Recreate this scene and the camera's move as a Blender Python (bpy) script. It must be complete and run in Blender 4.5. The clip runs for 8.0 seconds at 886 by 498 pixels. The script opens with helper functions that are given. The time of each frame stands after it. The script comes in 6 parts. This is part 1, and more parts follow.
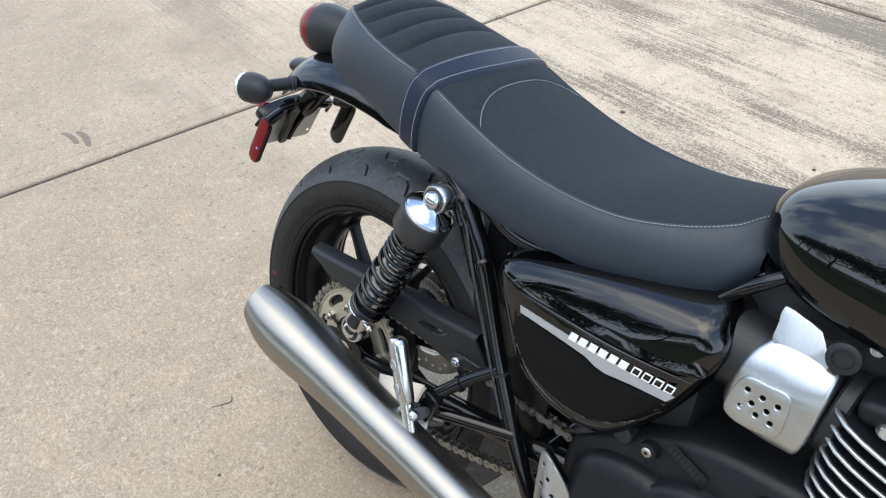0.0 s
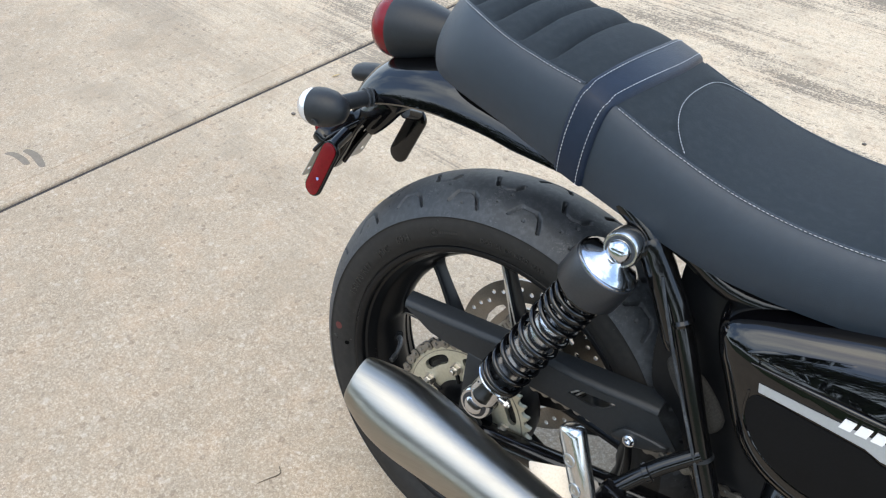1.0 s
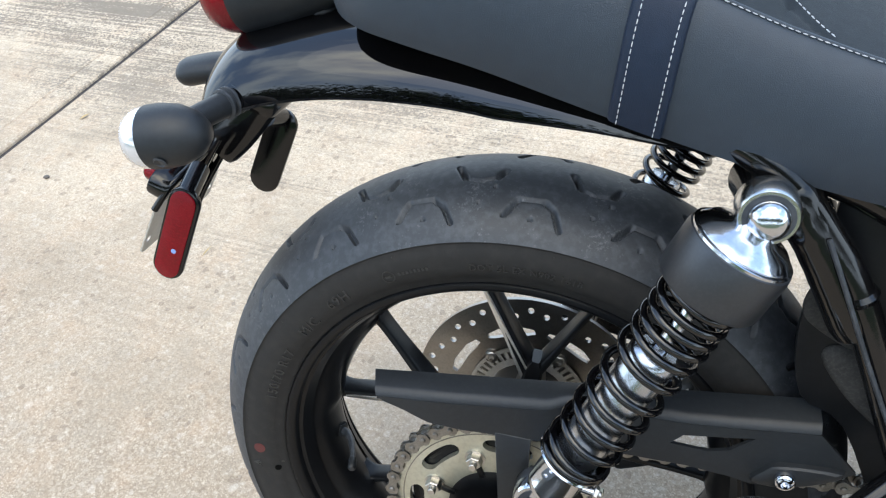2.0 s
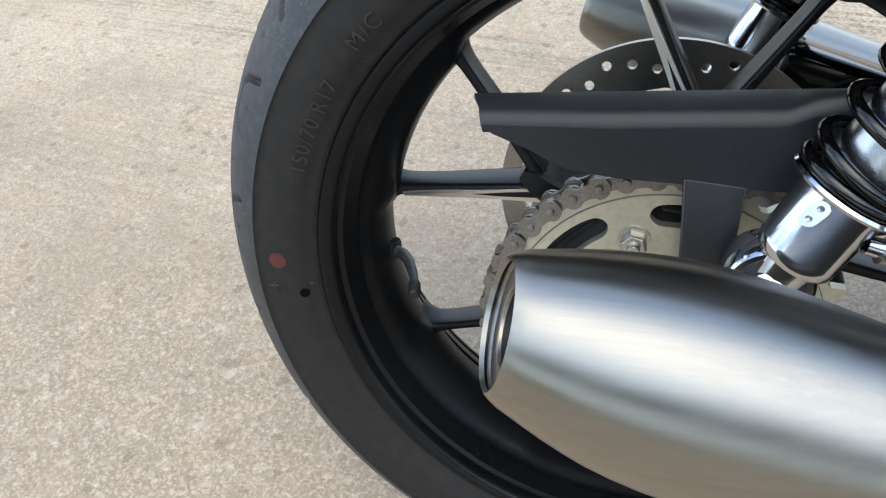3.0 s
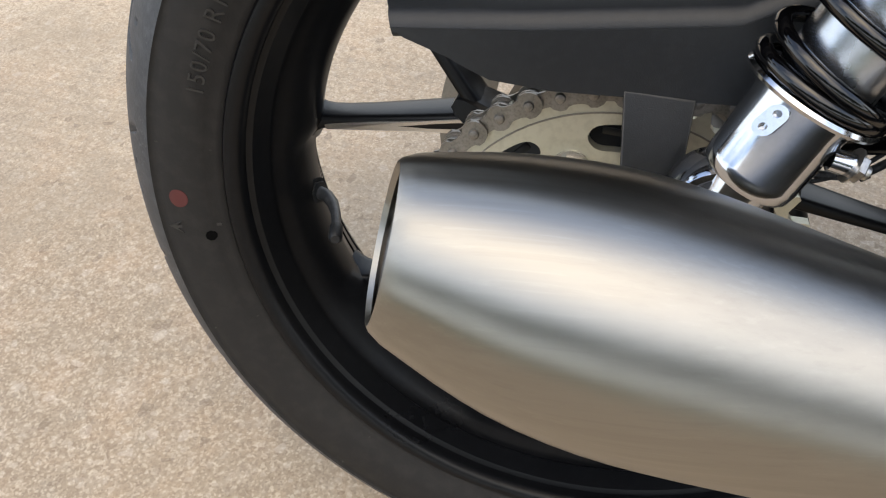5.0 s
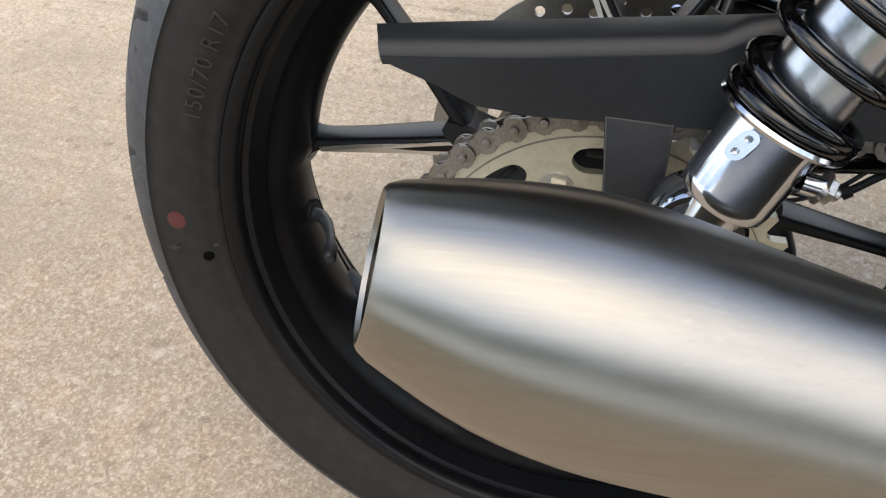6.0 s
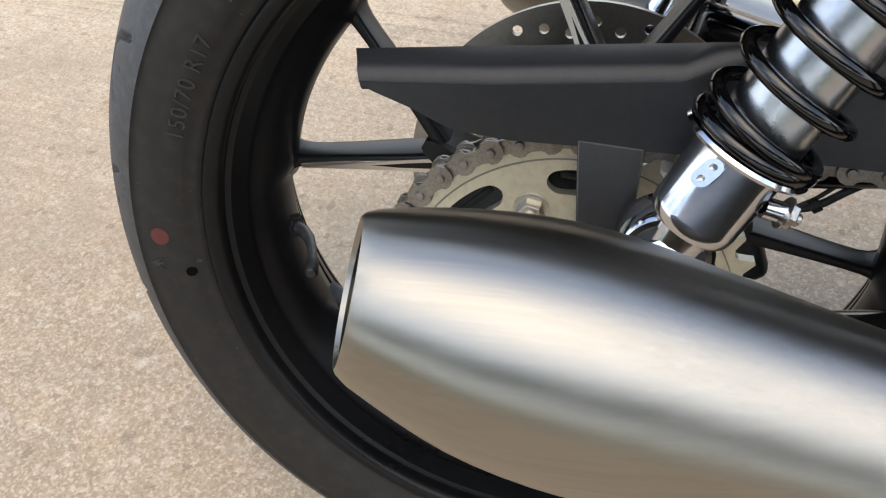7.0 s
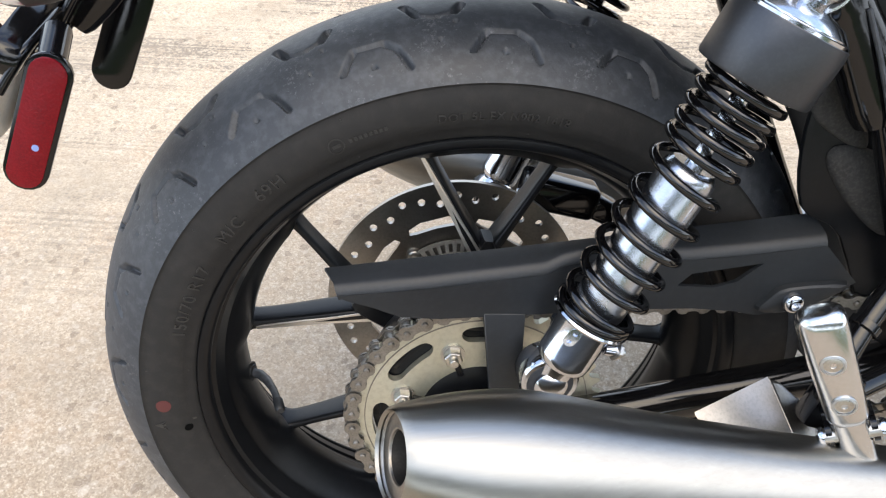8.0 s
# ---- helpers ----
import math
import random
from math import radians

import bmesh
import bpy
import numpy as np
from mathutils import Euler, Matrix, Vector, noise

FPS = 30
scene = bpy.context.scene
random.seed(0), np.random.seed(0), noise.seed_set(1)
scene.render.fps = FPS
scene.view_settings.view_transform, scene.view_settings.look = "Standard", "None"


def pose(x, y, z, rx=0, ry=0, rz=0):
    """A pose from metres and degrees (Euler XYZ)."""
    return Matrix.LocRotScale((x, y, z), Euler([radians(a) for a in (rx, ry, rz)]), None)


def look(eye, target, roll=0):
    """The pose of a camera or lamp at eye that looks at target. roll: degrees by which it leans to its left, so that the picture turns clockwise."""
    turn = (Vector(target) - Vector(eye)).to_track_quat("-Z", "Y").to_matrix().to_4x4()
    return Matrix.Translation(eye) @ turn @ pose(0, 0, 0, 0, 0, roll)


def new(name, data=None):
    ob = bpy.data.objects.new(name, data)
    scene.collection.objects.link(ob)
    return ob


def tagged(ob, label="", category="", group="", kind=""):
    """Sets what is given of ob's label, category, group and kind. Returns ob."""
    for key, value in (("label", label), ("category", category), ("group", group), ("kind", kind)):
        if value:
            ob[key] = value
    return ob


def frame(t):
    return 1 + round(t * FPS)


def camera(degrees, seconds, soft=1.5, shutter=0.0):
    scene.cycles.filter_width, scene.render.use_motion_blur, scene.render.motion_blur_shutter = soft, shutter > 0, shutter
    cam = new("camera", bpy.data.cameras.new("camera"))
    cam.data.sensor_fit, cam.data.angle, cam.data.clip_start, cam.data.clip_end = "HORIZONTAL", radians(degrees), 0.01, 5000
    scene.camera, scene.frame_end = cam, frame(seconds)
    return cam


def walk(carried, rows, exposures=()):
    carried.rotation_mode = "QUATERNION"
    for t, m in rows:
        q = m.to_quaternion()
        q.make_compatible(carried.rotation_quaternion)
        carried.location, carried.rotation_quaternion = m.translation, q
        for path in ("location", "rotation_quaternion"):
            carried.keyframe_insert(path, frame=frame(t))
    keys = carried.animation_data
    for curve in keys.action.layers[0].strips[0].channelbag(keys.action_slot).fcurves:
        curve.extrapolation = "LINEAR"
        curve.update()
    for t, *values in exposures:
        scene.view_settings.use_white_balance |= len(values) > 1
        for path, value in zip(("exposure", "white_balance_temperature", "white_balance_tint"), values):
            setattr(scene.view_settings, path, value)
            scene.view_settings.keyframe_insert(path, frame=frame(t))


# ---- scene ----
cam = camera(56.47, 8.0, soft=1.2)
PATH = [
    (0, (0.8453, -0.6947, 1.3097), (-0.2894, 0.4081, 0.0865), -4.22),
    (0.5, (0.7497, -0.6968, 1.2773), (-0.3169, 0.4438, 0.0278), -3.09),
    (1, (0.4532, -0.6749, 1.2455), (-0.5134, 0.5123, -0.0414), -4.27),
    (1.2, (0.3790, -0.6549, 1.2229), (-0.5420, 0.5546, -0.0766), -5.68),
    (2.3, (0.0350, -0.4476, 0.9521), (-0.3631, 0.9702, -0.4012), -9.06),
    (2.5, (-0.0133, -0.4343, 0.8760), (-0.4186, 0.9819, -0.4768), -9.53),
    (2.7, (-0.0352, -0.4264, 0.8039), (-0.4816, 0.9685, -0.5581), -9.84),
    (2.9, (-0.0293, -0.4308, 0.7563), (-0.4725, 0.9378, -0.6331), -8.71),
    (3, (-0.0214, -0.4315, 0.7328), (-0.4608, 0.9255, -0.6692), -7.97),
    (3.5, (0.0064, -0.4088, 0.6912), (-0.3493, 0.9221, -0.7587), -4.77),
    (4, (-0.0101, -0.4081, 0.6694), (-0.3678, 0.9235, -0.7793), -4.68),
    (4.5, (-0.0048, -0.3987, 0.6662), (-0.3785, 0.9253, -0.7855), -5.64),
    (6, (0.0096, -0.4065, 0.6791), (-0.3802, 0.9510, -0.7371), -6.55),
    (6.5, (0.0112, -0.4051, 0.6808), (-0.3788, 0.9550, -0.7327), -6.50),
    (7, (0.0140, -0.4064, 0.6932), (-0.3393, 0.9591, -0.7248), -5.60),
    (7.3, (0.0047, -0.4144, 0.7331), (-0.2583, 0.9742, -0.6821), -4.38),
    (7.5, (-0.0039, -0.4231, 0.7887), (-0.1745, 0.9917, -0.6146), -2.77),
    (7.7, (-0.0181, -0.4430, 0.8383), (-0.0783, 0.9889, -0.5567), -1.72),
    (8, (-0.0668, -0.4865, 0.9148), (0.0713, 0.9247, -0.4957), 0.31),
]
walk(cam, [(t, look(eye, target, roll)) for t, eye, target, roll in PATH],
     [(0, -0.04, 6800, 7), (1.0, -0.02, 6800, 7), (2.4, 0.28, 6650, 6), (3.0, -0.02, 6780, 7), (3.6, -0.37, 7700, 12), (4.2, -0.38, 7780, 12), (4.7, -0.17, 7740, 12), (5.8, -0.11, 7700, 12), (7.0, -0.06, 7640, 12), (7.5, 0.12, 7680, 12), (8.0, 0.34, 7300, 12)])

# ---- light ----
world = bpy.data.worlds.new("World")
scene.world = world
world.use_nodes = True
wn, wl = world.node_tree.nodes, world.node_tree.links
wn.clear()
w_out = wn.new("ShaderNodeOutputWorld")
w_bg = wn.new("ShaderNodeBackground")
w_sky = wn.new("ShaderNodeTexSky")
w_sky.sky_type, w_sky.sun_disc = "NISHITA", False
w_sky.sun_elevation, w_sky.sun_rotation = radians(72), radians(170)
w_sky.air_density, w_sky.dust_density = 1.1, 1.0
# scattered white clouds
w_co = wn.new("ShaderNodeTexCoord")
w_noise = wn.new("ShaderNodeTexNoise")
w_noise.inputs["Scale"].default_value, w_noise.inputs["Detail"].default_value = 3.2, 9
w_ramp = wn.new("ShaderNodeValToRGB")
w_ramp.color_ramp.elements[0].position, w_ramp.color_ramp.elements[1].position = 0.27, 0.46
# the cloud cover thickens towards the horizon and opens overhead
w_sep = wn.new("ShaderNodeSeparateXYZ")
w_low = wn.new("ShaderNodeMath")
w_low.operation = "MULTIPLY_ADD"
w_low.inputs[1].default_value = -0.32
w_mix = wn.new("ShaderNodeMix")
w_mix.data_type = "RGBA"
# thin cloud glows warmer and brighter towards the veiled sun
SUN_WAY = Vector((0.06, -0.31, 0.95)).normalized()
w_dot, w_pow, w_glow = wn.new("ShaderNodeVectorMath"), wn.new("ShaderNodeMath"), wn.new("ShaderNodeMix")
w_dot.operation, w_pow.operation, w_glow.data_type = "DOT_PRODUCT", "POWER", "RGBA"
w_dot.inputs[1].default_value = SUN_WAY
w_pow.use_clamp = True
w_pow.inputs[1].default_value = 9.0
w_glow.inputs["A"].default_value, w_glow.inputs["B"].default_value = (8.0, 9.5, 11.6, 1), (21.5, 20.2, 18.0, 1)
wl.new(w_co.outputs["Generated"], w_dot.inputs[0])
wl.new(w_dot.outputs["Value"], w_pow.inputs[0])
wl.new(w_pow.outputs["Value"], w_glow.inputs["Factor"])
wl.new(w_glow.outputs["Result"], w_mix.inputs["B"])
wl.new(w_co.outputs["Generated"], w_noise.inputs["Vector"])
wl.new(w_co.outputs["Generated"], w_sep.inputs["Vector"])
wl.new(w_sep.outputs["Z"], w_low.inputs[0])
wl.new(w_noise.outputs["Fac"], w_low.inputs[2])
w_veil = wn.new("ShaderNodeMath")
w_veil.operation = "MULTIPLY_ADD"
w_veil.inputs[1].default_value = 0.30
wl.new(w_pow.outputs["Value"], w_veil.inputs[0])
wl.new(w_low.outputs["Value"], w_veil.inputs[2])
wl.new(w_veil.outputs["Value"], w_ramp.inputs["Fac"])
wl.new(w_ramp.outputs["Color"], w_mix.inputs["Factor"])
w_up = wn.new("ShaderNodeVectorMath")
w_up.operation = "SCALE"
w_up.inputs["Scale"].default_value = 1.8
wl.new(w_sky.outputs["Color"], w_up.inputs[0])
wl.new(w_up.outputs["Vector"], w_mix.inputs["A"])
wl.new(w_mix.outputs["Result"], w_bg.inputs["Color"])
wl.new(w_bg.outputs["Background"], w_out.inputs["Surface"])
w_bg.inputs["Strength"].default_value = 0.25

sun = new("sun", bpy.data.lights.new("sun", "SUN"))
sun.data.energy, sun.data.angle, sun.data.color = 0.6, radians(70), (1.0, 0.94, 0.84)
sun.matrix_basis = look(SUN_WAY * 10, (0, 0, 0))

# ---- materials ----
def material(name, color, rough=0.5, metal=0.0, coat=0.0, spec=0.5):
    m = bpy.data.materials.new(name)
    m.use_nodes = True
    b = m.node_tree.nodes["Principled BSDF"]
    b.inputs["Base Color"].default_value = (*color, 1)
    b.inputs["Roughness"].default_value = rough
    b.inputs["Metallic"].default_value = metal
    b.inputs["Coat Weight"].default_value = coat
    b.inputs["Coat Roughness"].default_value = 0.03
    b.inputs["Specular IOR Level"].default_value = spec
    return m


def noise_node(m, scale, detail=4, stretch=(1, 1, 1), coords="Object", rough=0.55):
    n, l = m.node_tree.nodes, m.node_tree.links
    tc, mp, tx = n.new("ShaderNodeTexCoord"), n.new("ShaderNodeMapping"), n.new("ShaderNodeTexNoise")
    mp.inputs["Scale"].default_value = stretch
    tx.inputs["Scale"].default_value, tx.inputs["Detail"].default_value = scale, detail
    tx.inputs["Roughness"].default_value = rough
    l.new(tc.outputs[coords], mp.inputs["Vector"])
    l.new(mp.outputs["Vector"], tx.inputs["Vector"])
    return tx.outputs["Fac"]


def cells(m, scale, stretch=(1, 1, 1)):
    """A random value for each grain of a size."""
    n, l = m.node_tree.nodes, m.node_tree.links
    tc, mp, vo, sp = n.new("ShaderNodeTexCoord"), n.new("ShaderNodeMapping"), n.new("ShaderNodeTexVoronoi"), n.new("ShaderNodeSeparateColor")
    mp.inputs["Scale"].default_value = stretch
    vo.inputs["Scale"].default_value = scale
    l.new(tc.outputs["Object"], mp.inputs["Vector"])
    l.new(mp.outputs["Vector"], vo.inputs["Vector"])
    l.new(vo.outputs["Color"], sp.inputs["Color"])
    return sp.outputs["Red"]


def ramp(m, fac, stops):
    r = m.node_tree.nodes.new("ShaderNodeValToRGB")
    els = r.color_ramp.elements
    while len(els) < len(stops):
        els.new(0.5)
    for e, (p, c) in zip(els, stops):
        e.position, e.color = p, (*c, 1) if len(c) == 3 else c
    m.node_tree.links.new(fac, r.inputs["Fac"])
    return r.outputs["Color"]


def mixed(m, fac, a, b, blend="MIX"):
    x = m.node_tree.nodes.new("ShaderNodeMix")
    x.data_type, x.blend_type = "RGBA", blend
    for key, v in (("Factor", fac), ("A", a), ("B", b)):
        s = [i for i in x.inputs if i.name == key and (i.type == "RGBA" or (key == "Factor" and i.type == "VALUE"))][0]
        if isinstance(v, (int, float)):
            s.default_value = v
        elif isinstance(v, tuple):
            s.default_value = (*v, 1)
        else:
            m.node_tree.links.new(v, s)
    return [o for o in x.outputs if o.type == "RGBA"][0]


def to(m, socket, key):
    m.node_tree.links.new(socket, m.node_tree.nodes["Principled BSDF"].inputs[key])


def bump(m, fac, strength, dist, chain=None):
    b = m.node_tree.nodes.new("ShaderNodeBump")
    b.inputs["Strength"].default_value, b.inputs["Distance"].default_value = strength, dist
    m.node_tree.links.new(fac, b.inputs["Height"])
    if chain:
        m.node_tree.links.new(chain, b.inputs["Normal"])
    to(m, b.outputs["Normal"], "Normal")
    return b.outputs["Normal"]


def worn(m, color, dark, light, scale, r0, r1, bump_scale=0, bump_d=0.0):
    """Two scales of colour and gloss variation, and a fine relief."""
    big, fine = noise_node(m, scale, 6), noise_node(m, scale * 14, 3)
    c = mixed(m, ramp(m, big, [(0.3, (0, 0, 0)), (0.75, (1, 1, 1))]), dark, color)
    c = mixed(m, ramp(m, fine, [(0.45, (0, 0, 0)), (0.8, (0.6, 0.6, 0.6))]), c, light)
    to(m, c, "Base Color")
    to(m, ramp(m, big, [(0.25, (r0,) * 3), (0.8, (r1,) * 3)]), "Roughness")
    if bump_scale:
        bump(m, noise_node(m, bump_scale, 3), 0.5, bump_d)
    return m


def summed(m, pairs):
    """A weighted sum of factors."""
    out = None
    for s, k in pairs:
        n = m.node_tree.nodes.new("ShaderNodeMath")
        n.operation = "MULTIPLY_ADD"
        n.inputs[1].default_value = k
        m.node_tree.links.new(s, n.inputs[0])
        if out:
            m.node_tree.links.new(out, n.inputs[2])
        else:
            n.inputs[2].default_value = 0
        out = n.outputs["Value"]
    return out


RUBBER = worn(material("tread rubber", (0.03, 0.033, 0.038), 0.6), (0.029, 0.034, 0.0415), (0.021, 0.025, 0.031), (0.073, 0.08, 0.091), 9, 0.46, 0.6, 420, 0.0004)
# pale scuffs in flecks on the tread
_rb = RUBBER.node_tree
_scuff = ramp(RUBBER, summed(RUBBER, [(noise_node(RUBBER, 22, 4, rough=0.6), 0.45), (noise_node(RUBBER, 380, 3, rough=0.7), 0.55)]), [(0.575, (0, 0, 0)), (0.65, (0.30, 0.30, 0.30))])
to(RUBBER, mixed(RUBBER, _scuff, _rb.nodes["Principled BSDF"].inputs["Base Color"].links[0].from_socket, (0.22, 0.225, 0.23)), "Base Color")
SIDEWALL = worn(material("sidewall rubber", (0.02, 0.02, 0.02), 0.7, 0, 0, 0.36), (0.0160, 0.0150, 0.0142), (0.0120, 0.0113, 0.0108), (0.028, 0.0255, 0.023), 7, 0.66, 0.8, 500, 0.0003)
# raised marks, a little lighter and smoother than the sidewall
LETTER = worn(material("lighter lettering rubber", (0.03, 0.028, 0.026), 0.5, 0, 0, 0.4), (0.030, 0.0285, 0.027), (0.022, 0.021, 0.020), (0.040, 0.037, 0.034), 40, 0.45, 0.6)
RIM = worn(material("satin black alloy", (0.012, 0.012, 0.013), 0.35, 0, 0, 0.22), (0.005, 0.0057, 0.0068), (0.0042, 0.0046, 0.0056), (0.009, 0.0096, 0.011), 12, 0.26, 0.36, 700, 0.0001)
GLOSS = worn(material("gloss black paint", (0.002, 0.002, 0.0025), 0.05, 0, 0, 0.6), (0.0016, 0.0016, 0.002), (0.0015, 0.0015, 0.002), (0.003, 0.003, 0.0035), 4, 0.015, 0.035)
FRAME = worn(material("black frame enamel", (0.006, 0.006, 0.007), 0.2, 0, 0, 0.45), (0.004, 0.004, 0.005), (0.003, 0.003, 0.003), (0.008, 0.008, 0.009), 20, 0.06, 0.15, 300, 0.0001)
PLASTIC = worn(material("matte black plastic", (0.01, 0.01, 0.011), 0.5, 0, 0, 0.4), (0.0125, 0.0148, 0.0175), (0.0104, 0.0123, 0.0146), (0.0195, 0.0222, 0.0255), 15, 0.42, 0.52, 1500, 0.0002)
ENGINE = worn(material("black engine casting", (0.009, 0.009, 0.01), 0.45, 0, 0, 0.25), (0.0075, 0.009, 0.011), (0.005, 0.006, 0.0075), (0.0155, 0.0175, 0.020), 18, 0.36, 0.5, 900, 0.0003)
CHROME = worn(material("chrome", (0.8, 0.8, 0.82), 0.08, 1), (0.60, 0.625, 0.67), (0.52, 0.545, 0.59), (0.46, 0.48, 0.51), 25, 0.09, 0.17)
ALU = worn(material("satin aluminium", (0.62, 0.62, 0.62), 0.36, 1), (0.60, 0.62, 0.645), (0.53, 0.55, 0.57), (0.46, 0.47, 0.49), 22, 0.3, 0.42, 900, 0.0002)
FACET = worn(material("machined aluminium", (0.75, 0.74, 0.72), 0.4, 1), (0.78, 0.77, 0.75), (0.7, 0.69, 0.67), (0.62, 0.6, 0.58), 40, 0.34, 0.46)
ZINC = worn(material("zinc plated steel", (0.6, 0.59, 0.5), 0.45, 0.9), (0.62, 0.61, 0.52), (0.52, 0.51, 0.42), (0.4, 0.39, 0.32), 16, 0.36, 0.52, 800, 0.0001)
CHAIN = worn(material("oiled chain steel", (0.3, 0.28, 0.25), 0.4, 1), (0.33, 0.315, 0.295), (0.22, 0.21, 0.195), (0.11, 0.105, 0.095), 60, 0.34, 0.5)
STEEL = worn(material("brake disc steel", (0.36, 0.34, 0.31), 0.36, 1), (0.36, 0.34, 0.31), (0.28, 0.26, 0.24), (0.2, 0.19, 0.18), 30, 0.3, 0.42)
BOLT = worn(material("bolt steel", (0.55, 0.53, 0.48), 0.32, 1), (0.58, 0.56, 0.52), (0.45, 0.43, 0.4), (0.3, 0.28, 0.25), 60, 0.25, 0.4)
PLATE = worn(material("galvanised plate", (0.6, 0.57, 0.52), 0.5, 0.6), (0.62, 0.59, 0.54), (0.52, 0.49, 0.44), (0.45, 0.42, 0.38), 20, 0.45, 0.6)
RED = worn(material("red lens plastic", (0.42, 0.012, 0.02), 0.16, 0, 0, 0.3), (0.17, 0.002, 0.007), (0.12, 0.0015, 0.005), (0.24, 0.005, 0.011), 60, 0.1, 0.18, 520, 0.0008)
REDPAINT = material("red paint dab", (0.085, 0.018, 0.016), 0.75)
BLUE = material("pale blue sticker dot", (0.2, 0.28, 0.55), 0.5)
CLEAR = worn(material("clear silvered lens", (0.75, 0.78, 0.82), 0.12, 0.55, 1.0), (0.78, 0.81, 0.85), (0.68, 0.71, 0.76), (0.9, 0.9, 0.92), 40, 0.08, 0.16, 200, 0.0006)
VINYL = worn(material("black seat vinyl", (0.022, 0.024, 0.027), 0.45, 0, 0, 0.5), (0.0170, 0.0265, 0.0395), (0.0145, 0.0235, 0.0355), (0.022, 0.033, 0.047), 6, 0.42, 0.52, 1600, 0.0006)
SUEDE = worn(material("dark seat fabric", (0.014, 0.015, 0.017), 0.85, 0, 0, 0.3), (0.0165, 0.0225, 0.028), (0.0135, 0.0185, 0.023), (0.025, 0.032, 0.039), 8, 0.8, 0.95, 1300, 0.0008)
STRAP = worn(material("seat strap vinyl", (0.02, 0.024, 0.034), 0.42, 0, 0, 0.25), (0.010, 0.0180, 0.036), (0.008, 0.0145, 0.029), (0.013, 0.022, 0.042), 9, 0.4, 0.5, 1600, 0.0005)
THREAD = material("pale grey thread", (0.45, 0.46, 0.48), 0.8)
DECAL = worn(material("silver decal", (0.36, 0.38, 0.4), 0.35, 0.3, 0.6), (0.38, 0.4, 0.42), (0.34, 0.36, 0.38), (0.42, 0.43, 0.45), 30, 0.3, 0.4)
WHITE = material("white decal", (0.8, 0.8, 0.8), 0.35)
SATIN = worn(material("satin black plastic", (0.004, 0.004, 0.0045), 0.6, 0, 0, 0.14), (0.004, 0.004, 0.0045), (0.003, 0.003, 0.0035), (0.006, 0.006, 0.0065), 25, 0.5, 0.62, 1200, 0.0001)
DUSTY = worn(material("dusty black rubber", (0.05, 0.047, 0.043), 0.8, 0, 0, 0.2), (0.050, 0.048, 0.045), (0.026, 0.025, 0.024), (0.085, 0.080, 0.073), 34, 0.7, 0.9, 300, 0.0006)
DARK = material("dark opening", (0.003, 0.003, 0.003), 0.95, 0, 0, 0.05)
SOOT = worn(material("sooty steel", (0.03, 0.028, 0.026), 0.5, 0.5), (0.03, 0.028, 0.026), (0.02, 0.019, 0.018), (0.05, 0.046, 0.042), 40, 0.45, 0.6)
SATINC = worn(material("satin chrome", (0.5, 0.53, 0.58), 0.26, 1), (0.50, 0.53, 0.58), (0.43, 0.455, 0.50), (0.40, 0.42, 0.45), 25, 0.22, 0.3)
SHROUD = worn(material("satin grey metallic paint", (0.06, 0.063, 0.07), 0.4, 0.75), (0.062, 0.066, 0.074), (0.054, 0.058, 0.065), (0.076, 0.081, 0.089), 30, 0.34, 0.42)
POLISHED = worn(material("polished alloy", (0.7, 0.7, 0.7), 0.2, 1), (0.66, 0.665, 0.67), (0.58, 0.585, 0.59), (0.5, 0.5, 0.5), 24, 0.16, 0.26)

# brushed stainless: fine scratches round the can spread the highlights along it
BRUSHED = material("brushed stainless steel", (0.42, 0.405, 0.385), 0.36, 1)
_fine = noise_node(BRUSHED, 6, 3, (0.35, 26, 26), rough=0.5)
_soft = noise_node(BRUSHED, 3, 2)
_scratch = noise_node(BRUSHED, 11, 6, (0.22, 30, 30), rough=0.72)
_rub = noise_node(BRUSHED, 9, 5, (0.8, 2.2, 2.2), rough=0.65)
_c = mixed(BRUSHED, ramp(BRUSHED, _soft, [(0.35, (0, 0, 0)), (0.7, (1, 1, 1))]), (0.352, 0.338, 0.308), (0.398, 0.384, 0.354))
_c = mixed(BRUSHED, ramp(BRUSHED, _fine, [(0.35, (0, 0, 0)), (0.65, (0.35, 0.35, 0.35))]), _c, (0.48, 0.466, 0.436))
_c = mixed(BRUSHED, ramp(BRUSHED, _scratch, [(0.36, (0.14, 0.14, 0.14)), (0.47, (0, 0, 0))]), _c, (0.265, 0.252, 0.230))
_c = mixed(BRUSHED, ramp(BRUSHED, _scratch, [(0.55, (0, 0, 0)), (0.66, (0.16, 0.16, 0.16))]), _c, (0.56, 0.545, 0.51))
to(BRUSHED, _c, "Base Color")
to(BRUSHED, ramp(BRUSHED, summed(BRUSHED, [(_fine, 0.5), (_rub, 0.5)]), [(0.36, (0.40,) * 3), (0.64, (0.48,) * 3)]), "Roughness")
_axis = BRUSHED.node_tree.nodes.new("ShaderNodeVectorTransform")
_axis.vector_type, _axis.convert_from, _axis.convert_to = "VECTOR", "OBJECT", "WORLD"
BRUSHED.node_tree.nodes["Principled BSDF"].inputs["Anisotropic Rotation"].default_value = 0.0
_axis.inputs["Vector"].default_value = (0.985, -0.02, -0.17)
BRUSHED.node_tree.links.new(_axis.outputs["Vector"], BRUSHED.node_tree.nodes["Principled BSDF"].inputs["Tangent"])
BRUSHED.node_tree.nodes["Principled BSDF"].inputs["Anisotropic"].default_value = 0.92


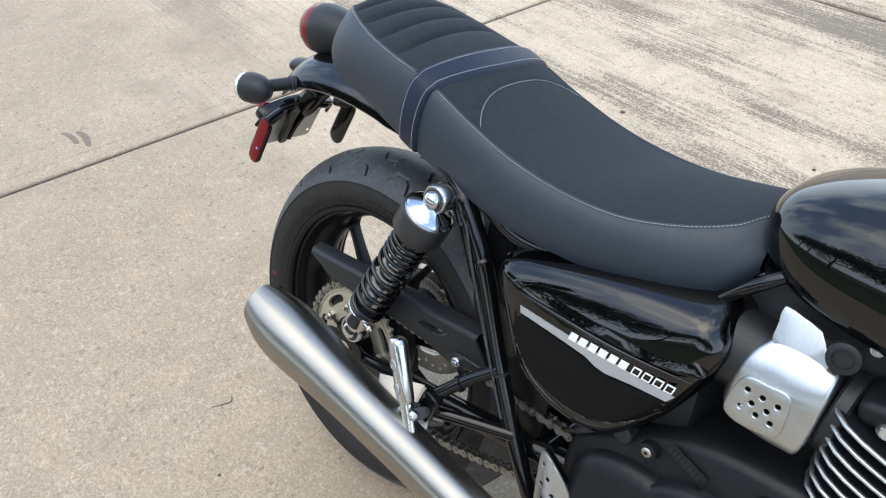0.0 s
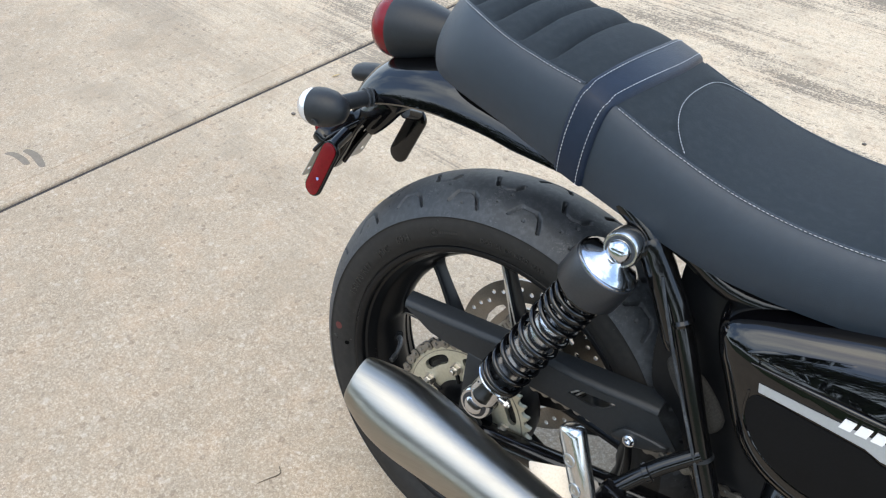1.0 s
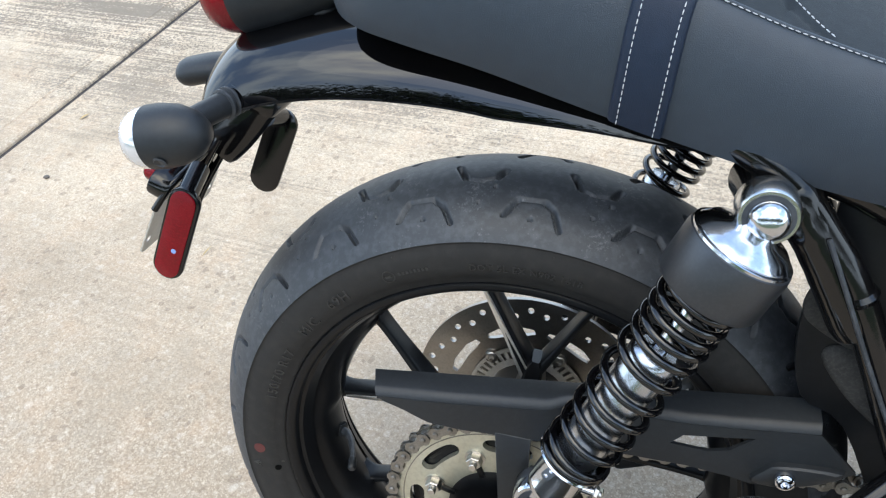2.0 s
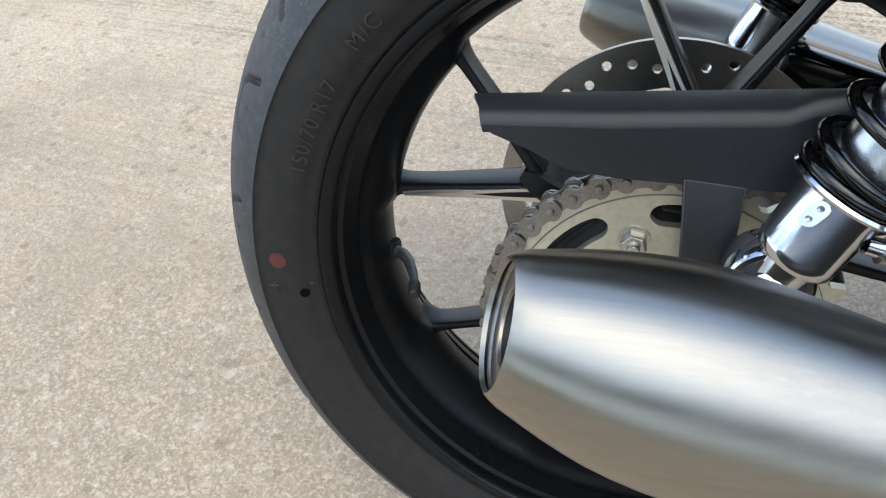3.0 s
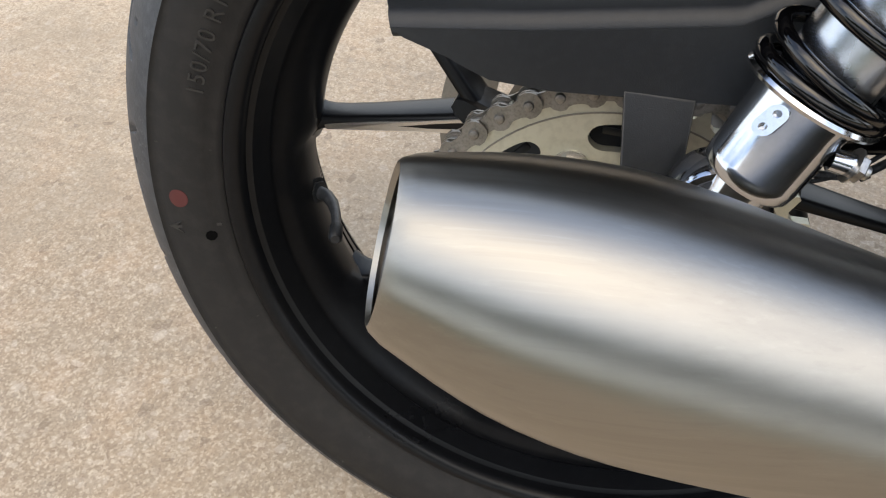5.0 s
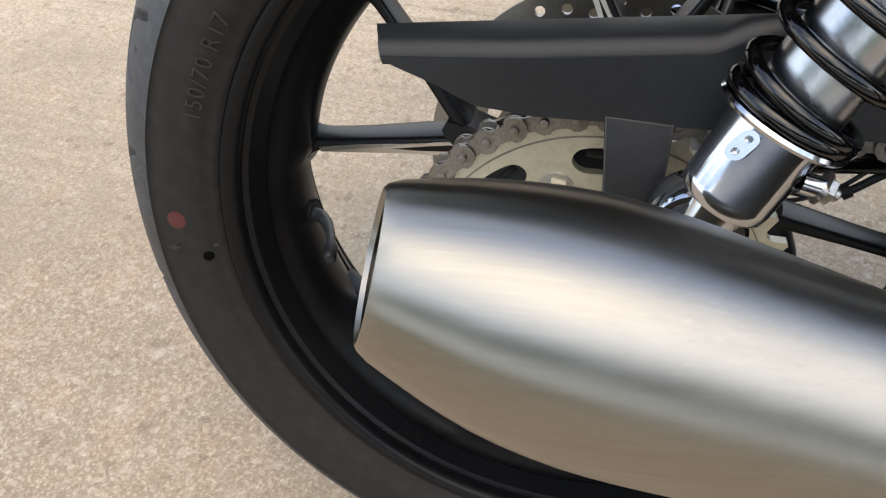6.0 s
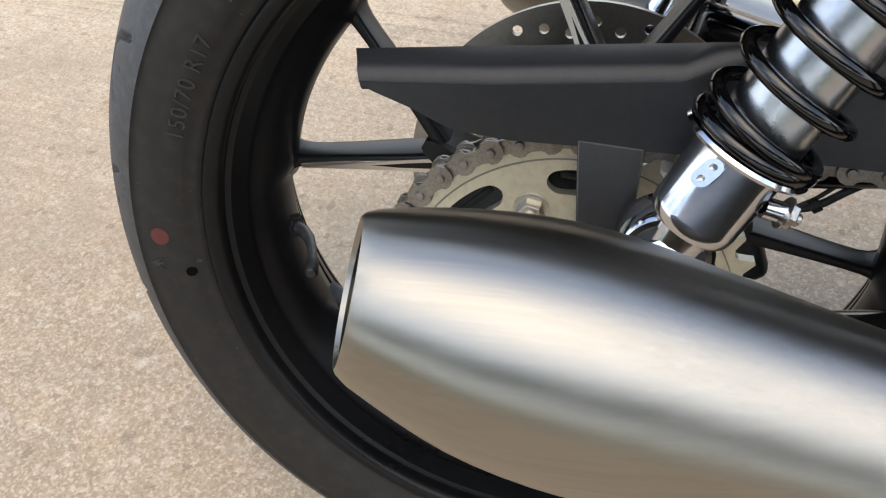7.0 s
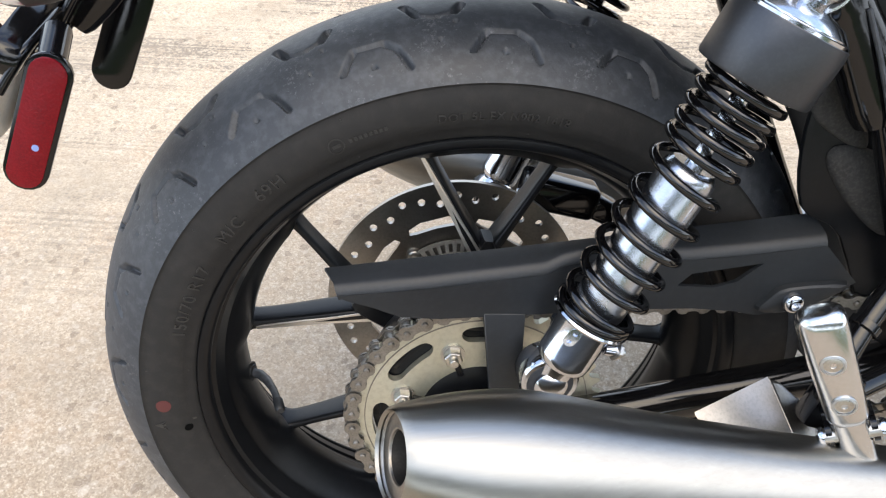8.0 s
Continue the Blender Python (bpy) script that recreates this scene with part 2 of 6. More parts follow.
# tan broom-finished concrete: soft stains, sand grains, chips of aggregate, raked lines
CONCRETE = material("weathered concrete", (0.421, 0.321, 0.226), 0.88, 0, 0, 0.25)
_cloud = noise_node(CONCRETE, 1.3, 6)
_patch = noise_node(CONCRETE, 11, 8, rough=0.66)
_tint = noise_node(CONCRETE, 26, 5, rough=0.6)
_sand, _chip, _stone = cells(CONCRETE, 420), cells(CONCRETE, 190), cells(CONCRETE, 95)
_grain = noise_node(CONCRETE, 150, 4, rough=0.75)
_dust = noise_node(CONCRETE, 700, 2, rough=0.7)
# tan near the bike, darkened as soft shade; the broom finish is paler beyond
_n = CONCRETE.node_tree.nodes
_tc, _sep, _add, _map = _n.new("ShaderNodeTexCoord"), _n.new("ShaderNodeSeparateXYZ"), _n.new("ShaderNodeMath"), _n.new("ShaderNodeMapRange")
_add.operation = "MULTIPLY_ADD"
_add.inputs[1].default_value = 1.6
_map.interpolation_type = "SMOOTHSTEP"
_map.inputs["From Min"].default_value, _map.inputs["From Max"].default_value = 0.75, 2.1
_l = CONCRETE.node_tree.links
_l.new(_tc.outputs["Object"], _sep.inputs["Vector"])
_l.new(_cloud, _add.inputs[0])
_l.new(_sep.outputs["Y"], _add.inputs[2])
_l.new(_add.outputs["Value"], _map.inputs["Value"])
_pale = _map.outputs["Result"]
_b2w = [(0.35, (0, 0, 0)), (0.7, (1, 1, 1))]


def _blot(fac, p0, p1, k0, k1):
    return ramp(CONCRETE, fac, [(p0, (k0,) * 3), (p1, (k1,) * 3)])


# near tan holds some painted soft shade; the second tone is the far slab
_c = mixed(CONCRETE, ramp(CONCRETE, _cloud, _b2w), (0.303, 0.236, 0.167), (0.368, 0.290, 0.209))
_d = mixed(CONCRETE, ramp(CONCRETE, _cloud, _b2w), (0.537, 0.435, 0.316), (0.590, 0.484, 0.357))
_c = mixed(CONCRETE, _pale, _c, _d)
_c = mixed(CONCRETE, _blot(_patch, 0.47, 0.70, 0, 0.50), _c, (0.459, 0.316, 0.205))
_c = mixed(CONCRETE, _blot(_patch, 0.30, 0.47, 0.45, 0), _c, (0.307, 0.246, 0.182))
_c = mixed(CONCRETE, _blot(_tint, 0.52, 0.72, 0, 0.40), _c, (0.467, 0.402, 0.328))
_c = mixed(CONCRETE, _blot(_tint, 0.30, 0.46, 0.38, 0), _c, (0.328, 0.289, 0.234))
_c = mixed(CONCRETE, _blot(_grain, 0.36, 0.48, 0.42, 0), _c, (0.246, 0.184, 0.127))
_c = mixed(CONCRETE, _blot(_grain, 0.53, 0.66, 0, 0.38), _c, (0.656, 0.541, 0.410))
_c = mixed(CONCRETE, _blot(_sand, 0.10, 0.34, 0.36, 0), _c, (0.209, 0.160, 0.115))
_c = mixed(CONCRETE, _blot(_sand, 0.68, 0.95, 0, 0.34), _c, (0.681, 0.574, 0.443))
_c = mixed(CONCRETE, _blot(_chip, 0.86, 0.94, 0, 0.20), _c, (0.681, 0.590, 0.484))
_c = mixed(CONCRETE, _blot(_chip, 0.04, 0.10, 0.26, 0), _c, (0.197, 0.139, 0.098))
_c = mixed(CONCRETE, _blot(_stone, 0.974, 0.982, 0, 0.45), _c, (0.164, 0.123, 0.090))
_c = mixed(CONCRETE, _blot(_stone, 0.012, 0.020, 0.22, 0), _c, (0.656, 0.574, 0.492))
_wash = noise_node(CONCRETE, 3.2, 7, rough=0.68)
_c = mixed(CONCRETE, _blot(_wash, 0.50, 0.66, 0, 0.45), _c, (0.271, 0.220, 0.160))
# raked lines hold dirt where the finish is coarse
_line = noise_node(CONCRETE, 5, 4, (0.16, 22.0, 1), rough=0.75)
_zone = noise_node(CONCRETE, 1.7, 5, (0.55, 1.7, 1), rough=0.62)
_rake = summed(CONCRETE, [(_line, 0.46), (_zone, 0.74), (_chip, 0.12), (_grain, 0.26)])
_dirt = mixed(CONCRETE, _pale, (0.000, 0.000, 0.000), _blot(_rake, 0.795, 0.865, 0, 0.85))
_c = mixed(CONCRETE, _dirt, _c, (0.143, 0.119, 0.094))
_faint = noise_node(CONCRETE, 4, 3, (0.12, 30.0, 1), rough=0.6)
_c = mixed(CONCRETE, mixed(CONCRETE, _pale, (0.000, 0.000, 0.000), _blot(_faint, 0.56, 0.66, 0, 0.36)), _c, (0.221, 0.180, 0.135))
to(CONCRETE, _c, "Base Color")
bump(CONCRETE, summed(CONCRETE, [(_sand, 0.5), (_dust, 0.5)]), 0.16, 0.0004)
JOINT = worn(material("dirty joint filler", (0.1, 0.085, 0.07), 0.95), (0.045, 0.036, 0.034), (0.018, 0.016, 0.015), (0.09, 0.075, 0.065), 30, 0.85, 0.97, 200, 0.002)
GRASS = worn(material("lawn", (0.045, 0.085, 0.02), 0.8), (0.05, 0.09, 0.022), (0.035, 0.065, 0.016), (0.09, 0.13, 0.04), 2.5, 0.75, 0.9, 60, 0.03)
LEAF = worn(material("leaves", (0.07, 0.10, 0.035), 0.6), (0.075, 0.105, 0.038), (0.05, 0.075, 0.025), (0.11, 0.12, 0.05), 3, 0.5, 0.7)
BARK = worn(material("bark", (0.1, 0.075, 0.055), 0.9), (0.11, 0.085, 0.06), (0.06, 0.045, 0.035), (0.16, 0.13, 0.1), 8, 0.85, 0.95, 30, 0.01)

# ---- mesh helpers ----
def part(name, bm, mat, parent, label="", smooth=40):
    """A bmesh as one mesh object under a thing or a part."""
    bmesh.ops.recalc_face_normals(bm, faces=bm.faces)
    me = bpy.data.meshes.new(name)
    bm.to_mesh(me)
    bm.free()
    return part_mesh(name, me, mat, parent, label, smooth)


def part_mesh(name, me, mat, parent, label="", smooth=40):
    me.materials.clear()
    me.materials.append(mat)
    if smooth and len(me.polygons):
        me.polygons.foreach_set("use_smooth", [True] * len(me.polygons))
        me.set_sharp_from_angle(angle=radians(smooth))
    ob = new(name, me)
    ob.parent = parent
    if label:
        ob["label"] = label
    return ob


def from_rings(rings, closed=True, caps=True, bm=None):
    """Quads between rings of points; closed: each ring is a loop."""
    bm = bm or bmesh.new()
    vs = [[bm.verts.new(p) for p in ring] for ring in rings]
    n = len(vs[0])
    for a, b in zip(vs, vs[1:]):
        for i in range(n if closed else n - 1):
            j = (i + 1) % n
            bm.faces.new((a[i], a[j], b[j], b[i]))
    if caps and closed:
        bm.faces.new(vs[0][::-1])
        bm.faces.new(vs[-1])
    return bm


def curve(points, n=24):
    """A smooth run of n points through those given."""
    p = [Vector(q) for q in points]
    p = [2 * p[0] - p[1]] + p + [2 * p[-1] - p[-2]]
    out = []
    for k in range(n):
        s = k / (n - 1) * (len(p) - 3)
        i = min(int(s), len(p) - 4)
        t = s - i
        a, b, c, d = p[i : i + 4]
        out.append(0.5 * (2 * b + (c - a) * t + (2 * a - 5 * b + 4 * c - d) * t * t + (3 * b - a - 3 * c + d) * t**3))
    return out


def tube(points, r, seg=14, bm=None, caps=True, flat=1.0, up=(0, 0, 1)):
    """A round bar along points; r is one radius or one for each point; flat squeezes it across."""
    pts = [Vector(p) for p in points]
    rs = r if isinstance(r, (list, tuple)) else [r] * len(pts)
    rings, side = [], None
    for i, p in enumerate(pts):
        d = (pts[min(i + 1, len(pts) - 1)] - pts[max(i - 1, 0)]).normalized()
        if side is None:
            side = d.cross(Vector(up) if abs(d.dot(Vector(up))) < 0.95 else Vector((1, 0, 0))).normalized()
        side = (side - d * side.dot(d)).normalized()
        other = d.cross(side)
        rings.append([p + float(rs[i]) * (math.cos(a) * side + math.sin(a) * other * flat) for a in (2 * math.pi * k / seg for k in range(seg))])
    return from_rings(rings, True, caps, bm)


def lathe(profile, a, b, seg=48, bm=None, caps=True, squash=None):
    """Turns (distance along the axis, radius) about the line from a towards b."""
    a, d = Vector(a), (Vector(b) - Vector(a)).normalized()
    u = d.orthogonal().normalized()
    v = d.cross(u)
    rings = [[a + float(s) * d + float(max(r, 1e-5)) * (math.cos(t) * u + math.sin(t) * v) for t in (2 * math.pi * k / seg for k in range(seg))] for s, r in profile]
    return from_rings(rings, True, caps, bm)


def slab(outline, thick, place, holes=(), bm=None, bevel=0.0):
    """A plate from a flat outline with holes; place turns (u, v, w) into a point, with w from 0 to thick."""
    bm = bm or bmesh.new()
    old = set(bm.faces)
    edges = []
    for loop in (outline, *holes):
        vs = [bm.verts.new((u, v, 0)) for u, v in loop]
        edges += [bm.edges.new((vs[i], vs[(i + 1) % len(vs)])) for i in range(len(vs))]
    bmesh.ops.triangle_fill(bm, edges=edges, use_beauty=True, use_dissolve=False, normal=(0, 0, 1))
    faces = [f for f in bm.faces if f not in old]
    top = bmesh.ops.extrude_face_region(bm, geom=faces)
    verts = [g for g in top["geom"] if isinstance(g, bmesh.types.BMVert)]
    for v in verts:
        v.co.z += thick
    if bevel:
        rim = [e for e in bm.edges if len(e.link_faces) == 2 and abs(e.verts[0].co.z - e.verts[1].co.z) < 1e-7 and e.calc_face_angle(0) > 1]
        bmesh.ops.bevel(bm, geom=rim, offset=bevel, segments=2, profile=0.5, affect="EDGES")
    for v in bm.verts:
        v.co = place(*v.co)
    return bm


def block(size, m, bevel=0.002, bm=None, segments=2):
    """A box with rounded edges, centred at the pose m."""
    out = bmesh.new()
    bmesh.ops.create_cube(out, size=1.0)
    for v in out.verts:
        v.co = Vector((v.co.x * size[0], v.co.y * size[1], v.co.z * size[2]))
    if bevel:
        bmesh.ops.bevel(out, geom=out.edges[:], offset=bevel, segments=segments, profile=0.5, affect="EDGES")
    bmesh.ops.transform(out, matrix=m, verts=out.verts)
    if bm is None:
        return out
    tmp = bpy.data.meshes.new("tmp")
    out.to_mesh(tmp)
    out.free()
    bm.from_mesh(tmp)
    bpy.data.meshes.remove(tmp)
    return bm


def circle(u, v, r, n=16, a0=0.0):
    return [(u + r * math.cos(a0 + 2 * math.pi * k / n), v + r * math.sin(a0 + 2 * math.pi * k / n)) for k in range(n)]


def stadium(length, width, n=10):
    h, r = length / 2 - width / 2, width / 2
    return [(r * math.cos(a), h + r * math.sin(a)) for a in np.linspace(0, math.pi, n)] + [(r * math.cos(a), -h + r * math.sin(a)) for a in np.linspace(math.pi, 2 * math.pi, n)]


def round_outline(points, n=6):
    """A closed smooth outline through the points."""
    p = [Vector((*q, 0)) for q in points]
    out = []
    for i in range(len(p)):
        a, b, c, d = p[i - 1], p[i], p[(i + 1) % len(p)], p[(i + 2) % len(p)]
        for k in range(n):
            t = k / n
            q = 0.5 * (2 * b + (c - a) * t + (2 * a - 5 * b + 4 * c - d) * t * t + (3 * b - a - 3 * c + d) * t**3)
            out.append((q.x, q.y))
    return out


def pillow(outline, levels, place):
    """A bulging cover: rings of the outline shrunk towards its middle; levels are (scale, w)."""
    cu, cv = sum(p[0] for p in outline) / len(outline), sum(p[1] for p in outline) / len(outline)
    rings = [[place(cu + (u - cu) * s, cv + (v - cv) * s, w) for u, v in outline] for s, w in levels]
    return from_rings(rings, True, True)


def bolt(a, d, r, h, bm=None, socket=True):
    """A domed bolt head with a socket, standing on a along d."""
    prof = [(0, r), (h * 0.55, r), (h * 0.85, r * 0.86), (h, r * 0.6)]
    prof += [(h, r * 0.42), (h * 0.4, r * 0.4)] if socket else []
    return lathe(prof, a, Vector(a) + Vector(d), 18, bm)


def nut(a, d, r, h, bm=None):
    """A hexagon nut on a washer with the stud's end."""
    a, d = Vector(a), Vector(d).normalized()
    bm = lathe([(0, r * 1.25), (h * 0.15, r * 1.25)], a, a + d, 20, bm)
    bm = lathe([(h * 0.15, r), (h * 0.8, r), (h * 0.95, r * 0.85)], a, a + d, 6, bm)
    return lathe([(h * 0.9, r * 0.5), (h * 1.45, r * 0.5), (h * 1.55, r * 0.42)], a, a + d, 14, bm)


def xz(y, sign=-1):
    """Places flat outlines upright in the bike's length, w growing outwards."""
    return lambda u, v, w: Vector((u, y + sign * w, v))


# ---- the machine stands on its side stand and leans away ----
LEAN, AXLE = -13.834, 0.307
bike = tagged(new("motorcycle"), "black roadster motorcycle with silver mufflers leaning on its stand on concrete", "motorcycle")
bike.matrix_basis = pose(0, 0, AXLE, LEAN)

# ---- ground ----
# axes along the slab joints; the long joint lies at GX, the cross joint at GY
GROUND = pose(0, 0, 0, 0, 0, -10.3)
GX, GY = -1.53, 2.50


def ground_sheet():
    def cuts(j, near, far, fine):
        inner = [j - 0.16, j - 0.016, j - 0.0115, j - 0.0085, j + 0.0085, j + 0.0115, j + 0.016, j + 0.16]
        return sorted({-400, -60, -12, *inner, 12, 60, 400, *fine})

    xs = sorted(set(cuts(GX, 0, 0, [-3.5, -2.5, -0.7, 0, 0.8, 1.7, 3]) + [GX - 0.088, GX - 0.084, GX - 0.080]))
    ys = cuts(GY, 0, 0, [-3, -1.5, -0.8, 0, 0.6, 1.2, 1.9, 3.4, 5])

    def z(x, y):
        drop = 0.0
        for v, j in ((x, GX), (y, GY)):
            off = abs(v - j)
            drop = min(drop, -0.016 if off < 0.009 else -0.004 if off < 0.012 else 0.0)
        if abs(x - (GX - 0.084)) < 0.001:
            drop = min(drop, -0.0025)
        return drop

    bm = bmesh.new()
    vs = [[bm.verts.new((x, y, z(x, y))) for y in ys] for x in xs]
    for i in range(len(xs) - 1):
        for j in range(len(ys) - 1):
            bm.faces.new((vs[i][j], vs[i + 1][j], vs[i + 1][j + 1], vs[i][j + 1]))
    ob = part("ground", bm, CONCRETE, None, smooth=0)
    ob.matrix_basis = GROUND
    return tagged(ob, "tan broom-finished concrete paving with fine sand texture", "ground", kind="structure")


ground = ground_sheet()
part("joint_filler", block((0.0172, 24, 0.006), pose(GX, 0, -0.0115), 0), JOINT, ground, "dark dirt packed in the joint")
part("joint_filler", block((24, 0.0172, 0.006), pose(0, GY, -0.0105), 0), JOINT, ground)


STAIN = worn(material("dark rubber smear", (0.12, 0.105, 0.09), 0.9), (0.20, 0.165, 0.13), (0.14, 0.115, 0.09), (0.30, 0.25, 0.19), 60, 0.85, 0.95)
TWIG = worn(material("dry twig", (0.12, 0.09, 0.06), 0.85), (0.12, 0.09, 0.06), (0.07, 0.05, 0.035), (0.2, 0.16, 0.11), 90, 0.8, 0.9)
STRAW = worn(material("dry yellow leaf", (0.42, 0.30, 0.13), 0.8), (0.42, 0.30, 0.13), (0.30, 0.20, 0.08), (0.55, 0.42, 0.22), 120, 0.7, 0.85)
PEBBLE = worn(material("grey pebble", (0.12, 0.10, 0.085), 0.85), (0.12, 0.10, 0.085), (0.07, 0.06, 0.05), (0.2, 0.17, 0.14), 80, 0.8, 0.9)


def litter():
    """What has blown or rolled onto the paving."""
    stem = part("twig", tube(curve([(-0.377, -0.226, 0.001), (-0.368, -0.209, 0.0012), (-0.360, -0.196, 0.0016), (-0.358, -0.187, 0.002), (-0.371, -0.178, 0.001)], 14), [0.0006 + 0.0004 * math.sin(math.pi * k / 13) for k in range(14)], 7), TWIG, None)
    tagged(stem, "thin curved brown twig lying on the concrete", "twig")
    for a, b, wide in (((-1.281, 0.962), (-1.266, 0.988), 0.004), ((-0.729, 0.523), (-0.722, 0.553), 0.0018)):
        a, b = Vector((*a, 0.0015)), Vector((*b, 0.0030))
        mid = a.lerp(b, 0.5) + Vector((0.002, -0.001, 0.0030))
        leaf = part("dry_leaf", tube(curve([a, mid, b], 9), [wide * max(0.12, math.sin(math.pi * k / 8)) for k in range(9)], 8, flat=0.25), STRAW, None)
        tagged(leaf, "narrow dry yellow leaf lying on the concrete", "leaf", "dry leaves on the paving")
    for x, y, r in ((-0.408, 1.371, 0.007), (-0.216, -0.316, 0.003), (-1.225, 0.733, 0.006), (0.200, 1.410, 0.005)):
        rng = random.Random(int(900 + 100 * x))
        bm = bmesh.new()
        bmesh.ops.create_icosphere(bm, subdivisions=2, radius=r)
        for v in bm.verts:
            v.co = Vector((v.co.x * 1.3, v.co.y, v.co.z * 0.6 + r * 0.5)) * rng.uniform(0.88, 1.1) + Vector((x, y, 0))
        tagged(part("pebble", bm, PEBBLE, None), "small dark grey pebble lying on the concrete", "pebble", "pebbles on the paving")
    # two rubbed marks beside the long joint
    for pts in ([(-1.800, 0.135), (-1.772, 0.140), (-1.735, 0.139), (-1.700, 0.134), (-1.688, 0.146), (-1.722, 0.156), (-1.765, 0.158), (-1.795, 0.150)], [(-1.765, 0.172), (-1.725, 0.170), (-1.685, 0.160), (-1.648, 0.152), (-1.640, 0.164), (-1.672, 0.178), (-1.715, 0.190), (-1.760, 0.188)]):
        part("rubbed_mark", slab(round_outline(pts, 4), 0.0006, lambda u, v, w: GROUND.inverted() @ Vector((u, v, w))), STAIN, ground, "dark rubbed mark on the concrete")


litter()


# lawn and trees that the paint and the mufflers mirror
def lawn_sheet():
    rng = random.Random(5)
    edge = [(x, -2.7 + 0.05 * math.sin(x * 1.7) + rng.uniform(-0.03, 0.03)) for x in np.linspace(-40, 40, 161)]
    bm = bmesh.new()
    rows = [[bm.verts.new((x, y + dy, z)) for x, y in edge] for dy, z in ((0, 0.002), (-0.03, 0.025), (-0.6, 0.04), (-3, 0.05), (-12, 0.05), (-50, 0.05))]
    for a, b in zip(rows, rows[1:]):
        for i in range(len(edge) - 1):
            bm.faces.new((a[i], a[i + 1], b[i + 1], b[i]))
    return tagged(part("lawn", bm, GRASS, None), "green lawn beside the concrete paving", "lawn", kind="structure")


lawn_sheet()


def tree(x, y, h, seed):
    """A tapered trunk with limbs and a crown of many small leaf clumps."""
    rng = random.Random(seed)
    root = tagged(new("tree"), "broad green garden tree on the lawn", "tree", "trees on the lawn")
    root.matrix_basis = pose(x, y, 0.03)
    bm = tube(curve([(0, 0, -0.05), (0.05, 0.03, h * 0.2), (-0.06, 0.02, h * 0.45), (0.03, -0.05, h * 0.75)], 14), [0.17 - 0.01 * k for k in range(14)], 10)
    tips = []
    for k in range(13):
        a = k * 2.4 + rng.uniform(-0.4, 0.4)
        z0 = h * rng.uniform(0.10, 0.5)
        reach = h * rng.uniform(0.22, 0.36)
        tip = Vector((math.cos(a) * reach, math.sin(a) * reach, z0 + h * rng.uniform(0.12, 0.32)))
        tube(curve([(0, 0, z0), tip * 0.5 + Vector((0, 0, z0 * 0.4)), tip], 8), [0.075 - 0.008 * k for k in range(8)], 7, bm)
        tips += [tip, tip.lerp(Vector((0, 0, h * 0.75)), 0.5)]
    part("trunk", bm, BARK, root)
    vs, fs = [], []
    for tip in tips + [Vector((0, 0, h * 0.82))] * 2:
        for _ in range(200):
            p = tip + Vector((rng.gauss(0, 1), rng.gauss(0, 1), rng.gauss(0, 0.75))) * h * 0.092
            n = Vector((rng.gauss(0, 1), rng.gauss(0, 1), rng.gauss(0.5, 1))).normalized()
            u = n.orthogonal().normalized() * rng.uniform(0.09, 0.20)
            v = n.cross(u).normalized() * rng.uniform(0.08, 0.16)
            k = len(vs)
            vs += [p - u, p - v * 0.6, p + u, p + v * 0.6]
            fs.append((k, k + 1, k + 2, k + 3))
    me = bpy.data.meshes.new("crown")
    me.from_pydata(vs, [], fs)
    part_mesh("crown", me, LEAF, root, smooth=0)


for k, (x, y, h) in enumerate(((-13, -12, 8.5), (-7.5, -11, 7.8), (-2.8, -11.5, 8.0), (1.8, -10.6, 7.4), (6.5, -11.5, 8.2), (11.5, -12, 8.5), (17, -13, 9), (-19, -14, 9))):
    tree(x, y, h, 11 + k)

# ---- rear wheel ----
R_TYRE, R_SHOULDER, Y_SHOULDER = 0.3185, 0.277, 0.0735


